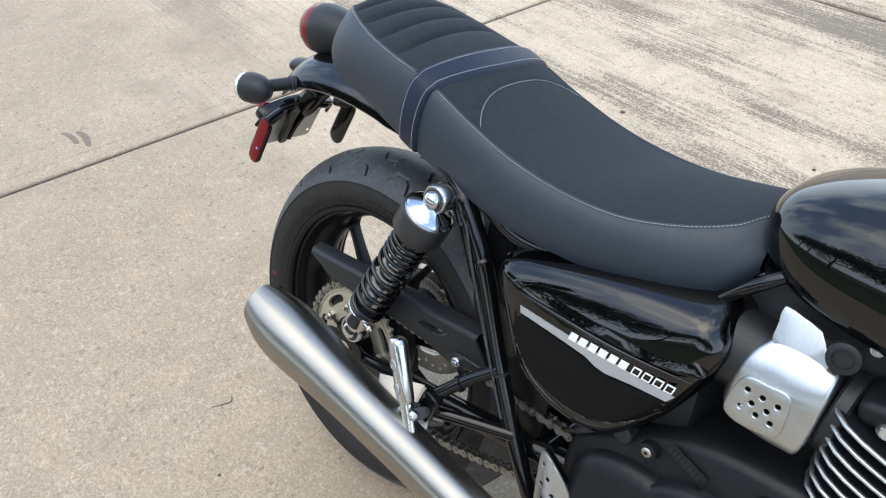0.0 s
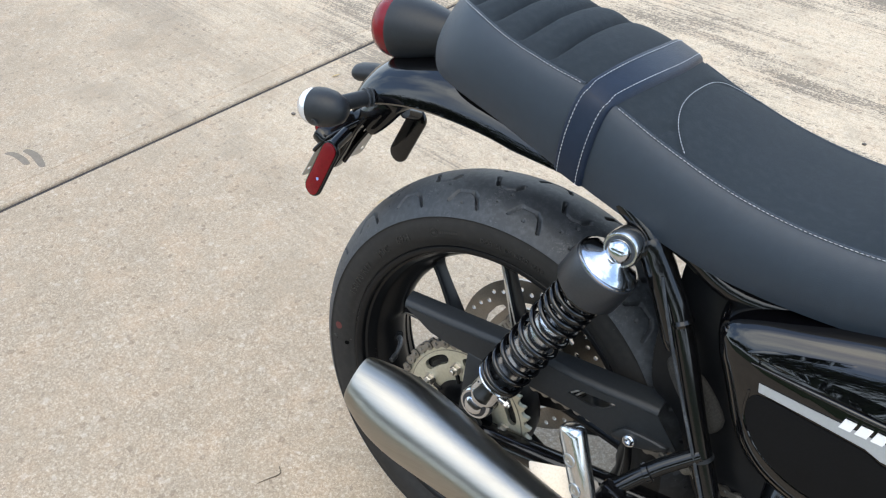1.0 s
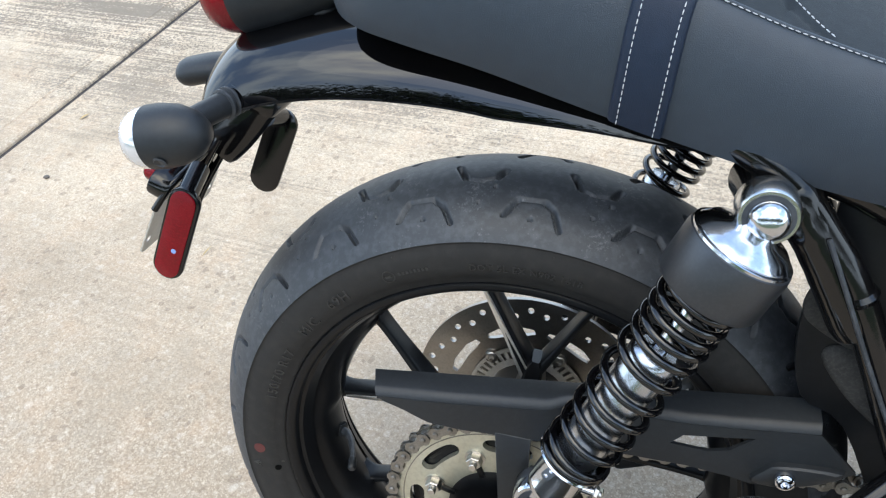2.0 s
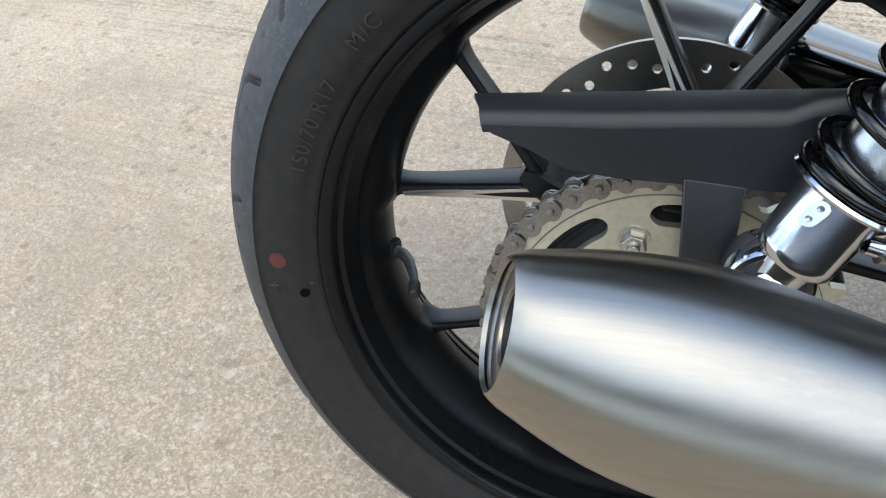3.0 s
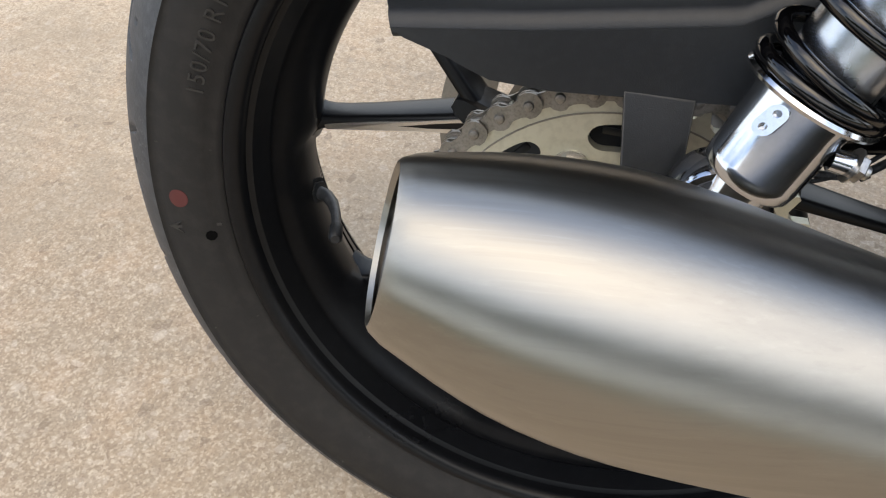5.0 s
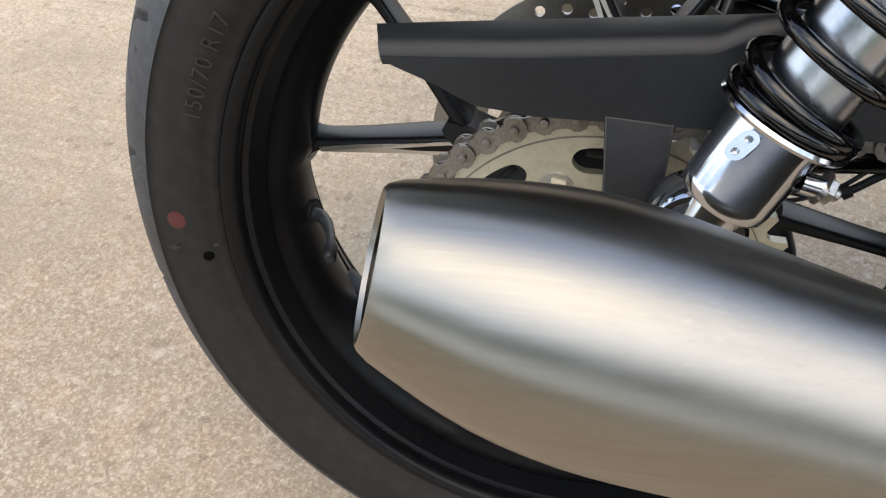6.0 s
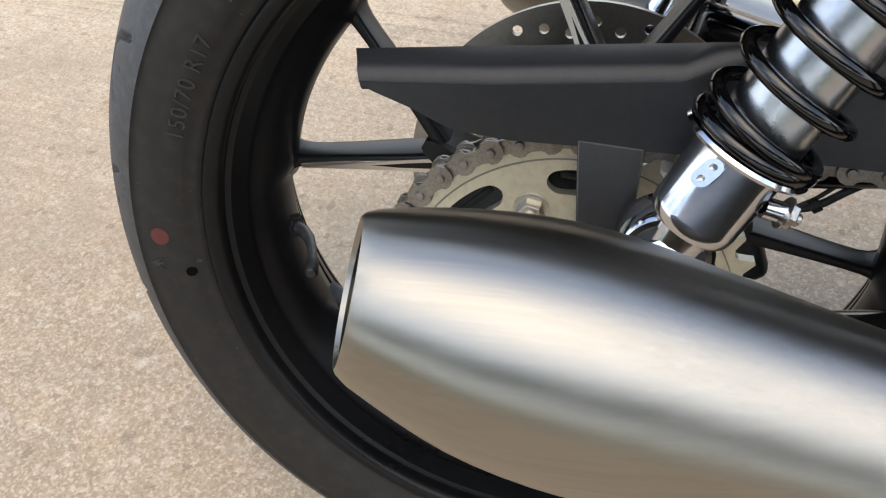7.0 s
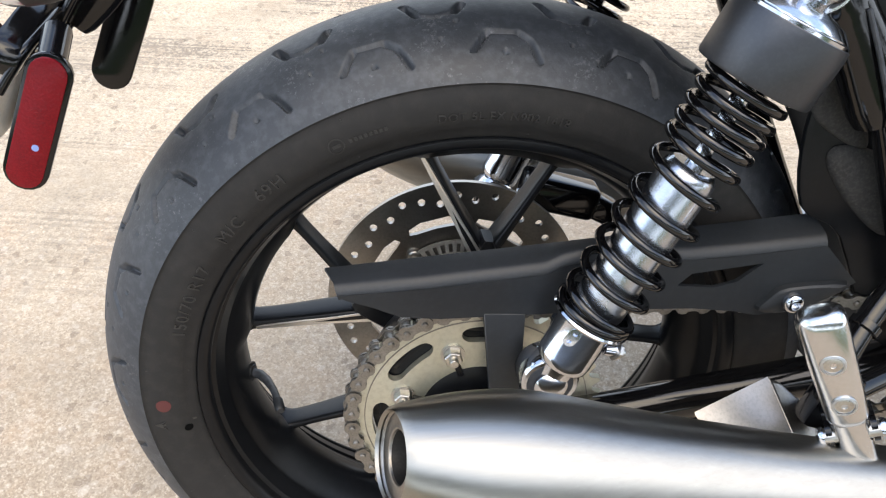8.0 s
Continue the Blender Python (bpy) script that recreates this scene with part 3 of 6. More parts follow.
def tyre_mesh():
    # half profile from the crown to the bead: width from the middle plane, radius
    w, h = Y_SHOULDER, R_TYRE - R_SHOULDER
    rc = (w * w + h * h) / (2 * h)
    amax = math.asin(w / rc)
    half = [(rc * math.sin(a), R_TYRE - rc * (1 - math.cos(a))) for a in np.linspace(0, amax, 66)]
    side = [(0.0726, 0.2762), (0.0722, 0.2745), (0.0738, 0.270), (0.0746, 0.262), (0.0736, 0.252), (0.0712, 0.243), (0.0705, 0.2425), (0.0684, 0.2365), (0.0662, 0.2340), (0.0620, 0.2320), (0.055, 0.2285)]
    prof = [(-y, r) for y, r in (half + side)[:0:-1]] + half + side
    prof = np.array(prof)
    arc = np.array([rc * math.asin(min(1, abs(y) / rc)) if r > R_SHOULDER - 1e-6 else 9.0 for y, r in prof])
    n_round, pitch = 1440, 2 * math.pi / 20
    ang = np.arange(n_round) * 2 * math.pi / n_round
    # groove lines in one pitch, as (degrees, distance from the crown)
    arch = [(-4.6, 0.071), (-3.2, 0.055), (-1.6, 0.0485), (2.6, 0.0485), (4.6, 0.064)]
    smile = [(-3.6, 0.017), (-2.6, 0.026), (0.2, 0.031), (2.6, 0.027), (4.0, 0.012)]
    wear = [(0.3, 0.0655), (0.3, 0.0656)]
    wear2 = [(6.5, 0.037), (6.5, 0.0371)]
    wear3 = [(8.8, 0.0535), (8.8, 0.0536)]
    depth = np.zeros((n_round, len(prof)))
    for flip in (-1, 1):
        cols = np.where((prof[:, 0] * flip > 0) & (arc < 1))[0]
        a0 = radians(102.8) if flip < 0 else radians(102.8 + 9)
        local = (ang - a0 + pitch / 2) % pitch - pitch / 2
        for line, off, width, deep in ((arch, 0, 0.0012, 0.0030), (arch[:3], 0, 0.0019, 0.0060), (arch[3:], 0, 0.0019, 0.0060), (smile, radians(9.0), 0.0012, 0.0028), (smile[:2], radians(9.0), 0.0024, 0.0062), (smile[3:], radians(9.0), 0.0024, 0.0062), (wear, 0, 0.0015, 0.005), (wear2, 0, 0.0015, 0.005), (wear3, 0, 0.0011, 0.004)):
            la = (local - off + pitch / 2) % pitch - pitch / 2
            px, ps = la[:, None] * 0.3, arc[cols][None, :]
            best = np.full((n_round, len(cols)), 9.0)
            for (d0, s0), (d1, s1) in zip(line, line[1:]):
                ax, bx = radians(d0) * 0.3, radians(d1) * 0.3
                ex, es = bx - ax, s1 - s0
                t = np.clip(((px - ax) * ex + (ps - s0) * es) / (ex * ex + es * es), 0, 1)
                best = np.minimum(best, np.hypot(px - ax - t * ex, ps - s0 - t * es))
            cut = np.clip((width + 0.0007 - best) / 0.0014, 0, 1) * deep
            depth[:, cols] = np.maximum(depth[:, cols], cut)
    rad = prof[None, :, 1] - depth
    co = np.stack([rad * np.cos(ang)[:, None], np.broadcast_to(prof[None, :, 0], rad.shape), rad * np.sin(ang)[:, None]], -1).reshape(-1, 3)
    m = len(prof)
    i, j = np.meshgrid(np.arange(n_round), np.arange(m - 1), indexing="ij")
    a, b = i * m + j, ((i + 1) % n_round) * m + j
    faces = np.stack([a, a + 1, b + 1, b], -1).reshape(-1, 4)
    me = bpy.data.meshes.new("tyre")
    me.from_pydata(co.tolist(), [], faces.tolist())
    me.materials.append(RUBBER)
    me.materials.append(SIDEWALL)
    flank = (np.minimum(np.arange(m - 1), m - 2 - np.arange(m - 1)) < len(side)).astype(int)
    me.polygons.foreach_set("material_index", np.tile(flank, n_round))
    me.polygons.foreach_set("use_smooth", [True] * len(me.polygons))
    me.set_sharp_from_angle(angle=radians(50))
    return me


tyre = new("tyre", tyre_mesh())
tyre.parent = bike
tyre["label"] = "black radial road tyre with arched grooves"


def text_mesh(body, size, depth):
    cu = bpy.data.curves.new("text", "FONT")
    cu.body, cu.size, cu.extrude, cu.align_x, cu.resolution_u = body, size, depth, "CENTER", 3
    cu.space_character = 1.12
    ob = new("text", cu)
    bpy.context.view_layer.update()
    me = bpy.data.meshes.new_from_object(ob.evaluated_get(bpy.context.evaluated_depsgraph_get()))
    bpy.data.objects.remove(ob)
    return me


def flank_y(r):
    return -float(np.interp(r, [0.230, 0.235, 0.2425, 0.252, 0.262, 0.270, 0.2755], [0.0635, 0.067, 0.0705, 0.0736, 0.0746, 0.0738, 0.0722]))


def on_flank(me, deg, r0, proud=0.0014):
    """Wraps flat text round the sidewall; it reads clockwise from outside."""
    for v in me.vertices:
        a, r = radians(deg) - v.co.x / r0, r0 + v.co.y
        v.co = (r * math.cos(a), flank_y(r) + 0.0006 - (proud + 0.0006) * (v.co.z > 0), r * math.sin(a))


for body, deg, r0, size in (("150/70 R17", 153.5, 0.2440, 0.0135), ("M/C", 136.3, 0.2455, 0.0140), ("69H", 125.7, 0.2490, 0.0140), ("DOT 5L EX N902 1618", 84.6, 0.2500, 0.0088)):
    words = text_mesh(body, size, 0.0005)
    on_flank(words, deg, r0)
    part_mesh("moulded_lettering", words, LETTER, tyre, "raised black moulded lettering", 0)


def flank_patch(outline, deg, r0, proud, holes=()):
    """A thin patch on the sidewall, its outline in metres round (deg, r0)."""
    return slab(outline, 1.0, lambda u, v, w: Vector(((r0 + v) * math.cos(radians(deg) - u / r0), flank_y(r0 + v) + 0.0004 - w * (proud + 0.0004), (r0 + v) * math.sin(radians(deg) - u / r0))), list(holes))


part("maker_roundel", flank_patch(circle(0, 0, 0.0062, 28), 112.4, 0.2545, 0.0008, [circle(0, 0, 0.0053, 24)]), LETTER, tyre)
part("maker_bar", flank_patch([(-0.003, -0.0012), (0.003, -0.0012), (0.003, 0.0012), (-0.003, 0.0012)], 112.4, 0.2545, 0.0008), LETTER, tyre)
for k in range(8):
    part("maker_bar", flank_patch([(-0.0011, -0.0014), (0.0011, -0.0014), (0.0011, 0.0014), (-0.0011, 0.0014)], 109.9 - 0.85 * k, 0.2545, 0.0008), LETTER, tyre)
part("paint_dot", flank_patch(circle(0, 0, 0.0062, 20), 178, 0.2605, 0.0003), REDPAINT, tyre, "faded red balance dot")
part("arrow_mark", flank_patch([(-0.001, -0.016), (0.001, -0.016), (0.001, 0.012), (0.004, 0.008), (0.0, 0.018), (-0.004, 0.008), (-0.001, 0.012)], 182.5, 0.2535, 0.0010), LETTER, tyre)
part("wear_dab", flank_patch(circle(0, 0, 0.0035, 9), 184.2, 0.2450, 0.0010), DARK, tyre)
# mould lines across the flank
for k in range(12):
    part("mould_line", flank_patch([(-0.0004, -0.02), (0.0004, -0.02), (0.0004, 0.014), (-0.0004, 0.014)], 20 + 30 * k, 0.258, 0.0008), LETTER, tyre)

rim_prof = [(0.0, 0.2072), (0.022, 0.2075), (0.030, 0.2140), (0.048, 0.2228), (0.055, 0.2300), (0.0600, 0.2338), (0.0645, 0.2336), (0.0668, 0.2318), (0.0672, 0.2285), (0.0655, 0.2250), (0.0625, 0.2226), (0.0600, 0.2220), (0.0586, 0.2238), (0.0545, 0.2226), (0.0528, 0.2190), (0.0400, 0.2132), (0.0380, 0.2150), (0.0330, 0.2130), (0.0300, 0.2088), (0.0200, 0.2045), (0.0120, 0.2010), (0.0, 0.2003)]
rim_loop = rim_prof + [(-y, r) for y, r in rim_prof[-2:0:-1]]
rim_rings = []
for a in np.linspace(0, 2 * math.pi, 181)[:-1]:
    # the web between the two spokes of a pair stands deeper than the rest of the well
    off = abs((math.degrees(a) - 82 + 36) % 72 - 36)
    web = min(1.0, max(0.0, (20.5 - off) / 4))
    web = web * web * (3 - 2 * web)
    rim_rings.append([Vector(((r - drop) * math.cos(a), y, (r - drop) * math.sin(a))) for y, r in rim_loop for drop in (web * 0.0068 * max(0.0, 1 - (abs(y) / 0.024) ** 2) * (r < 0.206),)])
rim = part("rim", from_rings(rim_rings + rim_rings[:1], True, False), RIM, bike, "satin black cast alloy rim", 35)


def spoke(deg_hub, deg_rim, facet):
    """A tapered rib from the hub's fork to the rim; one of each pair has a machined flat."""
    a, b = radians(deg_hub), radians(deg_rim)
    p0, p1 = Vector((0.090 * math.cos(a), 0.002, 0.090 * math.sin(a))), Vector((0.1905 * math.cos(b), 0.013, 0.1905 * math.sin(b)))
    d = (p1 - p0).normalized()
    n = Vector((0, -1, 0))
    s = d.cross(n) * (1 if d.cross(n).dot(Vector((-math.sin(a), 0, math.cos(a)))) > 0 else -1)  # towards growing angle
    rings = []
    slim = 1.0 if facet else 0.80
    for t, wide, deep in ((-0.06, 0.0086, 0.0150), (0.1, 0.0080, 0.0144), (0.3, 0.0071, 0.0136), (0.5, 0.0063, 0.0126), (0.7, 0.0056, 0.0116), (0.88, 0.0054, 0.0112), (0.98, 0.0058, 0.0112), (1.04, 0.0070, 0.0118), (1.08, 0.0092, 0.0128), (1.11, 0.0124, 0.0140), (1.15, 0.0185, 0.0160)):
        c = p0.lerp(p1, t)
        shape = [(-0.8, -1), (0.8, -1), (0.97, -0.85), (1, -0.6), (0.92, 0.1), (0.78, 0.72), (0.62, 0.93), (0.4, 1), (-0.4, 1), (-0.62, 0.93), (-0.78, 0.72), (-0.92, 0.1), (-1, -0.6), (-0.97, -0.85)]
        rings.append([c + s * wide * slim * u + n * deep * v for u, v in shape])
    part("spoke", from_rings(rings), RIM, rim, smooth=55)
    if facet:
        q = []
        for t, w0, w1, wide, deep in ((0.02, -0.40, 0.98, 0.0085, 0.0147), (0.45, -0.1, 0.95, 0.0066, 0.0129), (1.01, 0.30, 0.9, 0.0060, 0.0114)):
            c = p0.lerp(p1, t)
            q += [c + s * wide * w0 + n * (deep + 0.0006), c + s * wide * w1 + n * (deep - 0.0012)]
        bm = bmesh.new()
        top = [bm.verts.new(p) for p in q]
        low = [bm.verts.new(p - n * 0.004 - s * 0.003) for p in q]
        for i in (0, 2):
            bm.faces.new((top[i], top[i + 1], top[i + 3], top[i + 2]))
            bm.faces.new((low[i], low[i + 2], low[i + 3], low[i + 1]))
            bm.faces.new((top[i], top[i + 2], low[i + 2], low[i]))
            bm.faces.new((top[i + 1], low[i + 1], low[i + 3], top[i + 3]))
        bm.faces.new((top[0], low[0], low[1], top[1]))
        bm.faces.new((top[4], top[5], low[5], low[4]))
        part("machined_flat", bm, FACET, rim, "bare machined aluminium flat on a spoke", 0)


def fork(deg):
    """The short thick arm from which a pair of spokes parts."""
    a = radians(deg)
    d, n = Vector((math.cos(a), 0, math.sin(a))), Vector((0, -1, 0))
    s = d.cross(n)
    rings = []
    for r, wide, deep in ((0.044, 0.021, 0.018), (0.07, 0.0155, 0.0165), (0.09, 0.0125, 0.0150), (0.100, 0.0115, 0.0140), (0.108, 0.0095, 0.0125), (0.113, 0.0050, 0.0110)):
        c = d * r - n * 0.001
        rings.append([c + s * wide * u + n * deep * v for u, v in [(-0.9, -1), (0.9, -1), (1, -0.7), (0.8, 0.8), (0.6, 1), (-0.6, 1), (-0.8, 0.8), (-1, -0.7)]])
    part("spoke_root", from_rings(rings), RIM, rim, smooth=30)


for k in range(5):
    mid = 78.5 + 72 * k
    fork(mid)
    spoke(mid, mid + 20, True)
    spoke(mid, mid - 13, False)
part("hub", lathe([(0, 0.03), (0.004, 0.036), (0.03, 0.040), (0.075, 0.052), (0.085, 0.054), (0.11, 0.054), (0.125, 0.045), (0.165, 0.043), (0.17, 0.03)], (0, -0.09, 0), (0, 1, 0), 48), RIM, rim)
part("valve", tube([(-0.201, 0.001, -0.021), (-0.191, -0.003, -0.022), (-0.184, -0.012, -0.022), (-0.177, -0.026, -0.022), (-0.172, -0.040, -0.024)], [0.0050, 0.0046, 0.0042, 0.0034, 0.0032], 12), RUBBER, rim)
part("valve_cap", lathe([(0, 0.0046), (0.012, 0.0046), (0.014, 0.003)], (-0.1723, -0.0395, -0.024), (-0.169, -0.052, -0.0245), 14), PLASTIC, rim)
part("valve_nut", nut((-0.1995, 0.0, -0.0212), (0.95, -0.3, 0), 0.0085, 0.003), PLASTIC, rim)

# ---- sprocket, carrier and chain ----
Y_CHAIN, Z_CHAIN, PITCH, TEETH = -0.099, 0.0025, 0.015875, 41
R_PITCH = PITCH / 2 / math.sin(math.pi / TEETH)


def sprocket_outline():
    out = []
    for k in range(TEETH):
        a = 2 * math.pi * (k + 0.5) / TEETH
        st = 2 * math.pi / TEETH
        for f, r in ((-0.30, R_PITCH - 0.005), (-0.16, R_PITCH - 0.001), (-0.06, R_PITCH + 0.0022), (0.06, R_PITCH + 0.0022), (0.16, R_PITCH - 0.001), (0.30, R_PITCH - 0.005), (0.5, R_PITCH - 0.0062)):
            out.append((r * math.cos(a + f * st), r * math.sin(a + f * st)))
    return out


BOLTS = [107.3 + 360 / 7 * k for k in range(7)]


def on_sprocket(y):
    return lambda u, v, w: Vector((u, y - w, v + Z_CHAIN))


windows = []
for d in BOLTS:
    m0 = radians(d + 180 / 7)
    hole = round_outline([(r * math.cos(m0 + t), r * math.sin(m0 + t)) for r, t in ((0.0855, -0.24), (0.0868, -0.09), (0.0868, 0.09), (0.0855, 0.24), (0.0795, 0.295), (0.0732, 0.24), (0.0722, 0.09), (0.0722, -0.09), (0.0732, -0.24), (0.0795, -0.295))], 4)
    windows.append(hole)
sprocket = part("sprocket", slab(sprocket_outline(), 0.0065, on_sprocket(Y_CHAIN + 0.00325), [*windows, circle(0, 0, 0.047, 40)]), ZINC, bike, "dull zinc-plated rear sprocket with slotted windows", 25)
part("ridge", from_rings([[Vector((r * math.cos(a), y, r * math.sin(a) + Z_CHAIN)) for r, y in ((0.0925, Y_CHAIN - 0.0030), (0.0925, Y_CHAIN - 0.0040), (0.0932, Y_CHAIN - 0.0040), (0.0932, Y_CHAIN - 0.0030))] for a in np.linspace(0, 2 * math.pi, 97)], True, False), CHAIN, sprocket)
for d in BOLTS:
    p = Vector((0.0650 * math.cos(radians(d)), Y_CHAIN - 0.0033, 0.0650 * math.sin(radians(d)) + Z_CHAIN))
    part("nut", nut(p, (0, -1, 0), 0.0078, 0.009), BOLT, sprocket, "plated hexagon nut")
carrier = part("sprocket_carrier", lathe([(0, 0.03), (0.0, 0.046), (0.006, 0.0575), (0.010, 0.086), (0.04, 0.092), (0.06, 0.088), (0.06, 0.05)], (0, Y_CHAIN - 0.004, Z_CHAIN), (0, 1, Z_CHAIN), 60), RIM, bike, "black cast cush drive carrier")
for k in range(7):
    a = radians(BOLTS[k] + 180 / 7)
    c = Vector((0.0785 * math.cos(a), Y_CHAIN + 0.0085, 0.0785 * math.sin(a) + Z_CHAIN))
    part("rib", block((0.034, 0.008, 0.0045), Matrix.Translation(c) @ Euler((0, -a + math.pi / 2, 0)).to_matrix().to_4x4(), 0.001), RIM, carrier)
for k in range(7):  # short ribs over the bosses of the carrier's face
    a = radians(BOLTS[k])
    c = Vector((0.050 * math.cos(a), Y_CHAIN - 0.003, 0.050 * math.sin(a) + Z_CHAIN))
    part("boss_rib", block((0.005, 0.008, 0.014), Matrix.Translation(c) @ Euler((0, -a + math.pi / 2, 0)).to_matrix().to_4x4(), 0.001), RIM, carrier)
part("axle_nut", nut((0.002, -0.128, 0), (0, -1, 0), 0.014, 0.012), BOLT, bike, "plated axle nut")

def link_outline(r=0.0068, n=9):
    """Two round ends and a waist between them, along and across."""
    h = PITCH / 2
    ends = [(h + r * math.cos(a), r * math.sin(a)) for a in np.linspace(-1.9, 1.9, n)]
    side = [(h * t, r * (0.55 + 0.40 * abs(t) ** 1.6)) for t in (0.55, 0.25, -0.25, -0.55)]
    return ends + side + [(-u, -v) for u, v in ends] + [(-u, -v) for u, v in side]


waist = link_outline()


def link_mesh(y0, y1, pins):
    bm = bmesh.new()
    for s in (-1, 1):
        one = slab(waist, 0.0016, lambda u, v, w, s=s: Vector((u, s * (y0 + w), v)))
        tmp = bpy.data.meshes.new("tmp")
        one.to_mesh(tmp)
        one.free()
        bm.from_mesh(tmp)
        bpy.data.meshes.remove(tmp)
    for u in (-PITCH / 2, PITCH / 2):
        if pins:
            lathe([(0, 0.001), (0.0003, 0.0023), (0.0010, 0.0027), (2 * y1 + 0.003, 0.0027), (2 * y1 + 0.0037, 0.0023), (2 * y1 + 0.004, 0.001)], (u, -y1 - 0.002, 0), (u, 1, 0), 10, bm)
        else:
            lathe([(0, 0.0051), (2 * y0, 0.0051)], (u, -y0, 0), (u, 1, 0), 12, bm)
    me = bpy.data.meshes.new("chain_link")
    bmesh.ops.recalc_face_normals(bm, faces=bm.faces)
    bm.to_mesh(me)
    bm.free()
    me.materials.append(CHAIN)
    me.polygons.foreach_set("use_smooth", [True] * len(me.polygons))
    me.set_sharp_from_angle(angle=radians(35))
    return me


FRONT, R_FRONT = (0.475, 0.035), 0.0432


def chain_path():
    """Points one pitch apart along the loop over both sprockets."""
    dx, dz = FRONT
    dist, tilt = math.hypot(dx, dz), math.atan2(dz, dx)
    lift = math.acos((R_PITCH - R_FRONT) / dist)
    dense = []
    a0, a1 = tilt + lift, tilt - lift + 2 * math.pi
    dense += [(R_PITCH * math.cos(a), R_PITCH * math.sin(a)) for a in np.linspace(a0, a1, 200)]
    dense += [(dx + R_FRONT * math.cos(a), dz + R_FRONT * math.sin(a)) for a in np.linspace(a1, a0 + 2 * math.pi, 120)]
    dense.append(dense[0])
    d = np.array(dense)
    # the lower run sags a little
    s = np.r_[0, np.cumsum(np.hypot(*np.diff(d, axis=0).T))]
    n = int(round(s[-1] / PITCH / 2)) * 2
    at = np.linspace(0, s[-1], n + 1)
    q = np.c_[np.interp(at, s, d[:, 0]), np.interp(at, s, d[:, 1])]
    low = (q[:, 1] < -0.03) & (q[:, 0] > 0.03) & (q[:, 0] < 0.45)
    q[low, 1] -= 0.012 * np.sin((q[low, 0] - 0.03) / 0.42 * math.pi)
    return q


chain_pts = chain_path()
outer_link, inner_link = link_mesh(0.0060, 0.0076, True), link_mesh(0.0036, 0.0052, False)
chain = None
for k in range(len(chain_pts) - 1):
    (x0, z0), (x1, z1) = chain_pts[k], chain_pts[k + 1]
    ob = new("drive_chain" if k == 0 else "chain_link", outer_link if k % 2 else inner_link)
    m = pose((x0 + x1) / 2, Y_CHAIN, (z0 + z1) / 2 + Z_CHAIN, 0, -math.degrees(math.atan2(z1 - z0, x1 - x0)), 0)
    if chain is None:
        chain, base = ob, m
        ob.parent, ob.matrix_basis = bike, m
        ob["label"] = "oily steel roller chain"
    else:
        ob.parent, ob.matrix_basis = chain, base.inverted() @ m
part("front_sprocket", lathe([(0, 0.036), (0.008, 0.036)], (*FRONT[:1], Y_CHAIN - 0.004, FRONT[1]), (FRONT[0], 1, FRONT[1]), 30), CHAIN, bike)

# ---- brake disc ----
Y_DISC = 0.08
vents = []
for k in range(8):
    for j, r in enumerate((0.1165, 0.1120, 0.1060, 0.1140, 0.1090)):
        a = radians(114.7 - 45 * k - 9 * j)
        vents.append(circle(r * math.cos(a), r * math.sin(a), 0.0037, 12))
slots = []
for k in range(8):
    a = radians(102 + 45 * k)
    slots.append([(r * math.cos(a + t), r * math.sin(a + t)) for r, t in ((0.0895, -0.30), (0.0915, -0.15), (0.0915, 0.15), (0.0895, 0.30), (0.0840, 0.325), (0.0815, 0.24), (0.0805, 0.0), (0.0815, -0.24), (0.0840, -0.325))])
disc = part("brake_disc", slab(circle(0, 0, 0.1275, 120), 0.005, xz(Y_DISC), [*vents, *slots, circle(0, 0, 0.046, 30)]), STEEL, bike, "drilled steel brake disc", 25)
teeth = []
for k in range(48):
    a, st = 2 * math.pi * k / 48, 2 * math.pi / 48
    teeth.append([(r * math.cos(a + f * st), r * math.sin(a + f * st)) for r, f in ((0.053, 0.2), (0.063, 0.2), (0.063, 0.7), (0.053, 0.7))])
part("sensor_ring", slab(circle(0, 0, 0.067, 72), 0.0015, xz(Y_DISC - 0.008), [*teeth, circle(0, 0, 0.045, 30)]), PLATE, disc, "slotted speed sensor ring")
for k in range(5):
    a = 2 * math.pi * k / 5 + 0.98
    part("disc_bolt", bolt((0.064 * math.cos(a), Y_DISC - 0.005, 0.064 * math.sin(a)), (0, -1, 0), 0.008, 0.006), BOLT, disc)
caliper = part("brake_caliper", block((0.075, 0.05, 0.05), pose(0.112, 0.085, -0.045, 0, 70, 0), 0.01, segments=3), PLASTIC, bike, "black rear brake caliper")
part("caliper_bridge", block((0.080, 0.034, 0.036), pose(0.110, 0.112, 0.090, 0, 17, 0), 0.007, segments=3), FRAME, bike, "gloss black brake bridge over the disc")
part("bridge_lug", block((0.030, 0.026, 0.026), pose(0.156, 0.112, 0.070, 0, 30, 0), 0.006, segments=3), FRAME, bike)
part("caliper_bolt", bolt((0.112, 0.061, -0.030), (0, -1, 0), 0.006, 0.006), BOLT, caliper)
part("caliper_bracket", slab(round_outline([(-0.02, -0.02), (0.03, -0.03), (0.12, -0.06), (0.12, -0.03), (0.03, 0.02), (-0.02, 0.02)]), 0.01, xz(0.105)), PLASTIC, caliper)

